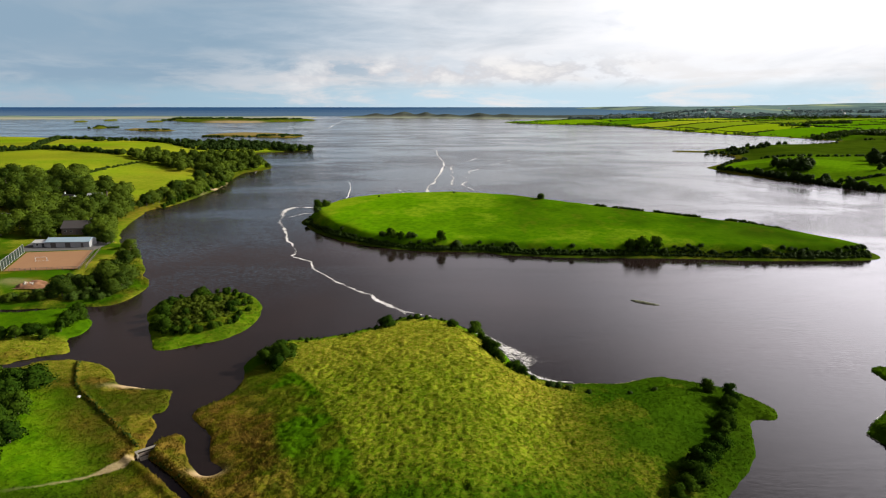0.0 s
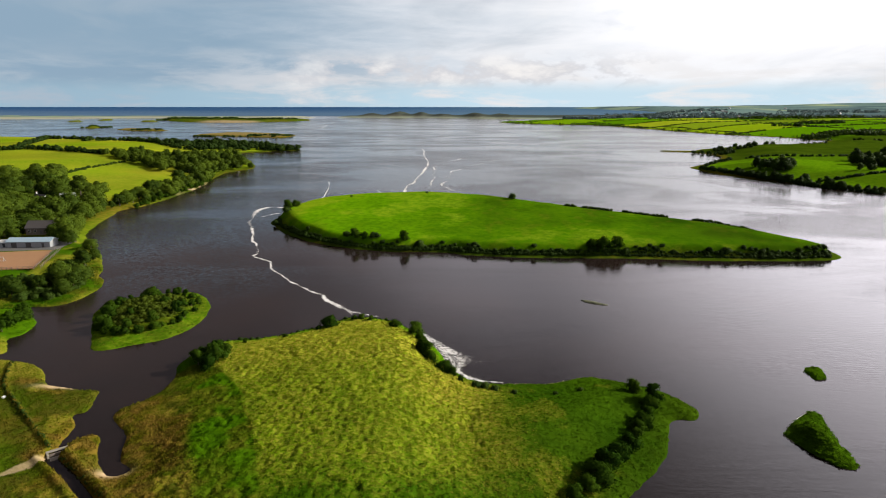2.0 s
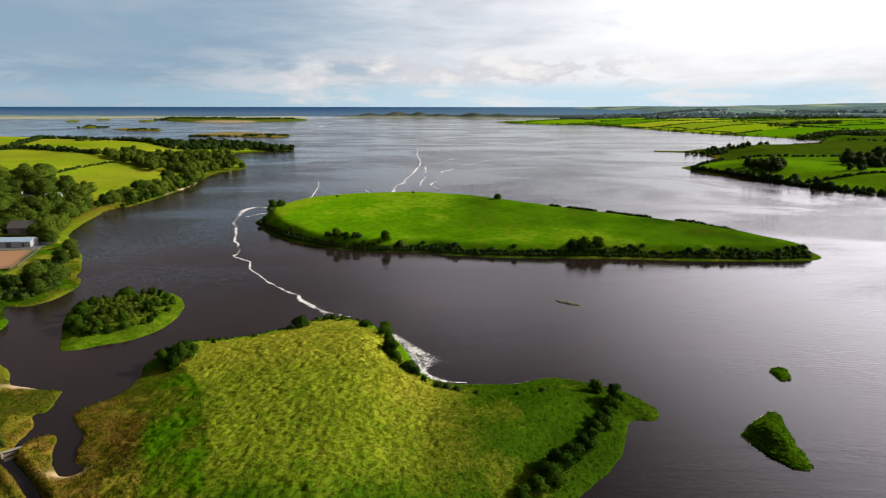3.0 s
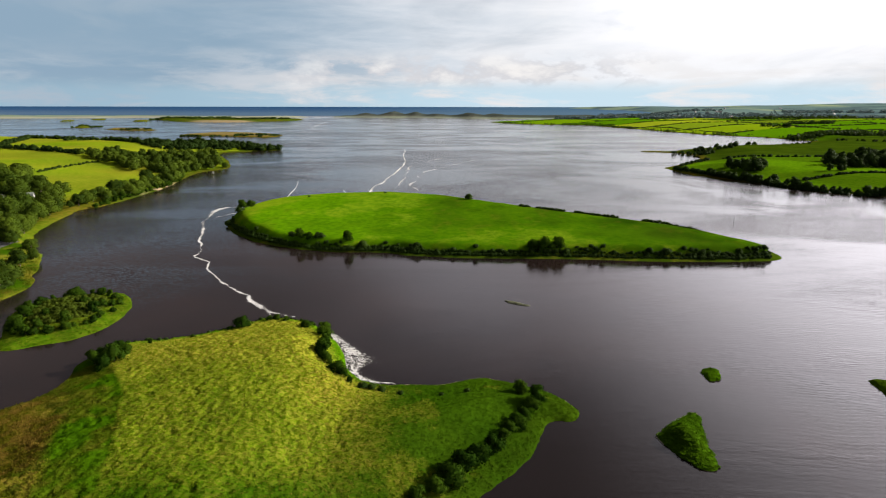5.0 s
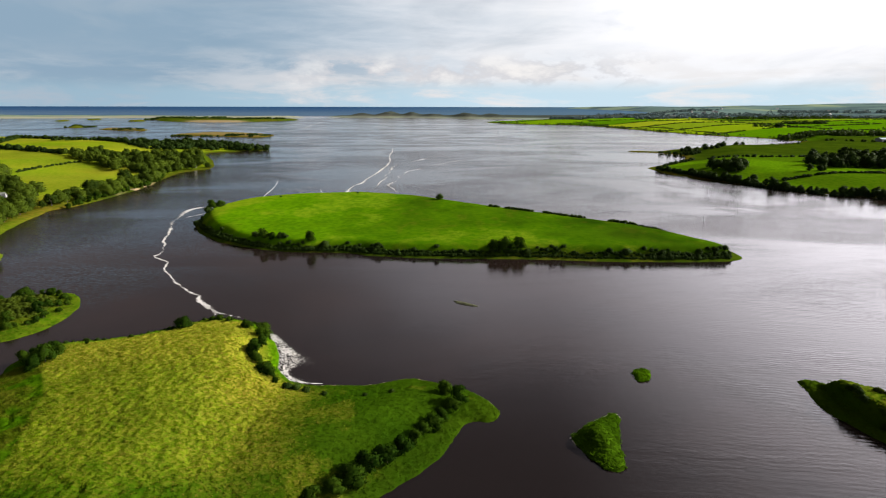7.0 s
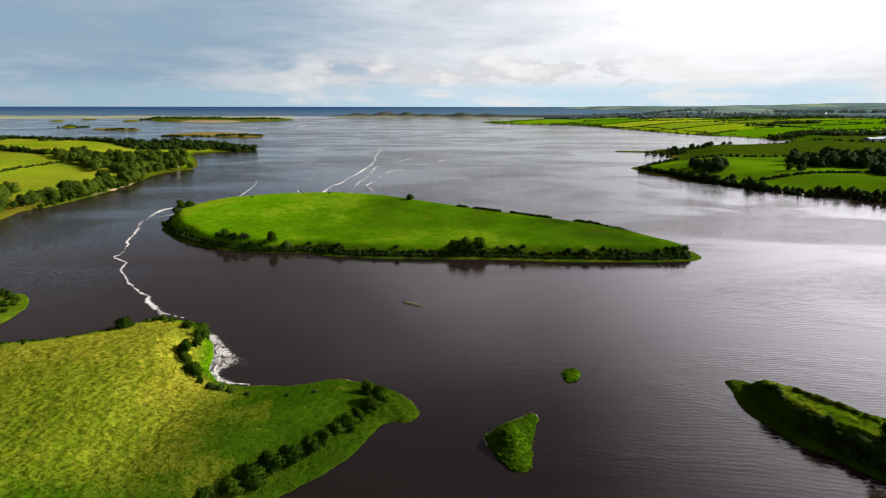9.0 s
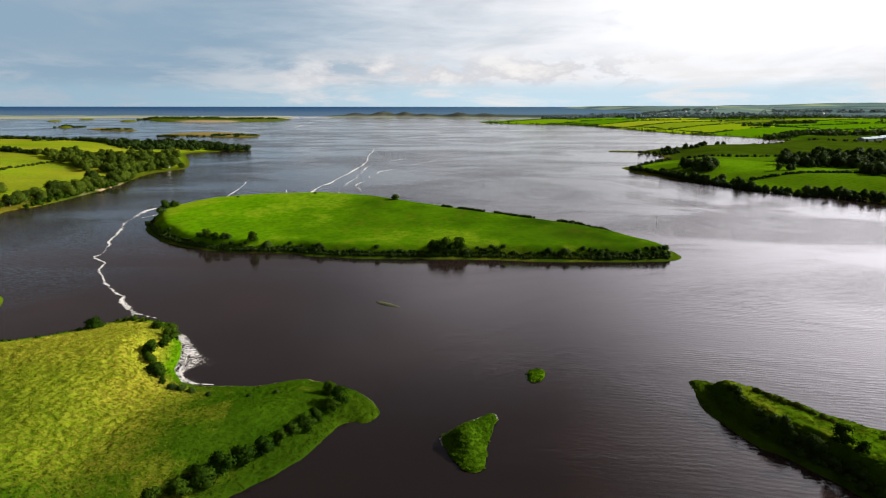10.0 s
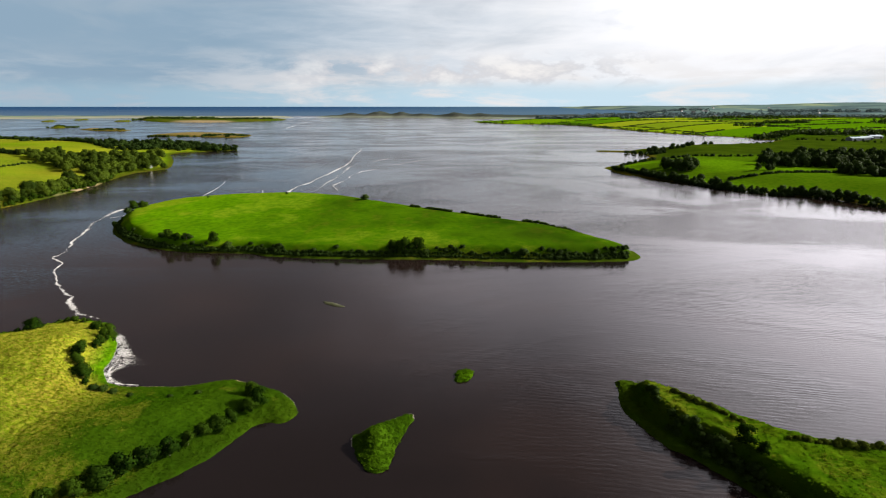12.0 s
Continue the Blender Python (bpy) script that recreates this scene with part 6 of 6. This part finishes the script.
for x in (-2.4, 2.4):
    box_part("post", (0.14, 0.14, 2.1), (x, 0, 1.05), WHITE, goal)
    b = box_part("brace", (0.10, 0.10, 2.4), (x, 0.6, 0.98), WHITE, goal)
    b.rotation_euler = (radians(32), 0, 0)
box_part("crossbar", (4.94, 0.14, 0.14), (0, 0, 2.12), WHITE, goal)
box_part("ground_bar", (4.8, 0.1, 0.1), (0, 1.25, 0.05), WHITE, goal)
tagged(goal, "white metal goal frame on the clay court", "goal")

# spoil heap on the shore point
SOIL = make_plain("orange_soil", (0.085, 0.036, 0.014), (0.190, 0.092, 0.040), 0.7, 0.95, 0.6, 0.2)
gx, gy = np.meshgrid(np.linspace(-7, 7, 36), np.linspace(-4.5, 4.5, 24))
lump = np.maximum(0, 1 - (gx / 6.6) ** 2 - (gy / 4.2) ** 2)
gz = 1.9 * np.sqrt(lump) * (0.05 + 1.5 * fbm(gx, gy, 2.6, 4, 12)) - 0.3
n = gx.shape[1]
heap = new("spoil_heap")
HEAP = (-168.4, 230.0)
heap.location = (*HEAP, ground_z(*HEAP))
part("mound", mesh_of("mound", np.stack([gx.ravel(), gy.ravel(), gz.ravel()], -1), [(j * n + i, j * n + i + 1, j * n + n + i + 1, j * n + n + i) for j in range(23) for i in range(n - 1)], SOIL, False), heap)
HEAPED = random.Random(6)
for i in range(16):
    bm = bmesh.new()
    bmesh.ops.create_icosphere(bm, subdivisions=1, radius=0.32)
    for q in bm.verts:
        q.co *= HEAPED.uniform(0.7, 1.25)
    a, f = HEAPED.uniform(-2.8, 2.2), HEAPED.uniform(-2.2, 0.6)
    stone = part("stone", bm_mesh("stone", bm, STONE), heap, "pale broken stone")
    stone.location = (a, f, 1.9 * math.sqrt(1 - (a / 6.6) ** 2 - (f / 4.2) ** 2) * (0.05 + 1.5 * float(fbm(a, f, 2.6, 4, 12))) - 0.2)
tagged(heap, "orange-brown soil heap with pale broken stones", "soil heap")

# sluice at the head of the ditch
CONCRETE = make_plain("pale_concrete", (0.11, 0.10, 0.08), (0.20, 0.18, 0.145), 1.2, 0.85)
sluice = new("sluice")
sluice.matrix_basis = Matrix.Translation((-65.4, 114.9, 0)) @ Matrix.Rotation(radians(38), 4, "Z")
for x in (-1.9, 1.9):
    box_part("wing_wall", (0.4, 2.2, 1.3), (x, 0, 0.15), CONCRETE, sluice, "pale concrete wing wall", bevel=0.05)
box_part("deck", (4.4, 0.9, 0.18), (0, 0.3, 0.87), CONCRETE, sluice, "worn concrete footbridge deck", bevel=0.05)
box_part("gate", (3.3, 0.14, 0.9), (0, -0.5, 0.2), WOOD, sluice, "dark timber gate")
box_part("apron", (3.3, 1.6, 0.25), (0, -1.7, -0.08), CONCRETE, sluice, "wet concrete apron")
tagged(sluice, "small pale concrete sluice across the marsh ditch", "sluice")

# pale boulder on the wet meadow
bm = bmesh.new()
bmesh.ops.create_icosphere(bm, subdivisions=2, radius=0.55)
for q in bm.verts:
    q.co *= HEAPED.uniform(0.85, 1.15)
    q.co.z *= 0.7
boulder = new("boulder", bm_mesh("boulder", bm, WHITE))
boulder.location = (-94.4, 138.6, ground_z(-94.4, 138.6) + 0.12)
tagged(boulder, "pale round boulder lying on the wet meadow", "boulder")

# hut by the wooded cape
building("hut", (-221.0, 688.0, ground_z(-221.0, 688.0)), -20, 6.0, 3.6, 1.9, 2.8, WHITE, STEEL, ((-1.9, 1.2), (1.9, 1.2)), ((0, 0.9, 1.8, DARK),), "small white hut under the cape trees", "hut")

# far farm buildings of the east shore
for x, y, long, turn, wall, roof, label in ((850, 1052, 28, 10, GREY, ROOF_BLUE, "long pale farm shed by the inlet"), (925, 1112, 26, 12, GREY, ROOF_BLUE, "grey farm shed with a pale blue roof"), (880, 1072, 22, 8, GREY, ROOF_BLUE, "low grey farm building")):
    building("farm_shed", (x, y, ground_z(x, y)), turn, long, 14, 4.5, 6.5, wall, roof, (), ((-8, 4, 3.6, DARK), (8, 4, 3.6, DARK)), label, "shed")
FAR = random.Random(21)
for i in range(26):
    y = FAR.uniform(2500, 3900)
    x = FAR.uniform(0.28, 0.62) * y + 150
    building("house", (x, y, ground_z(x, y)), FAR.uniform(-40, 40), FAR.uniform(12, 20), 9, 4.5, 8, WHITE, FAR.choice((ROOF_DARK, GREY)), (), (), "small white house in the distant town", "house")
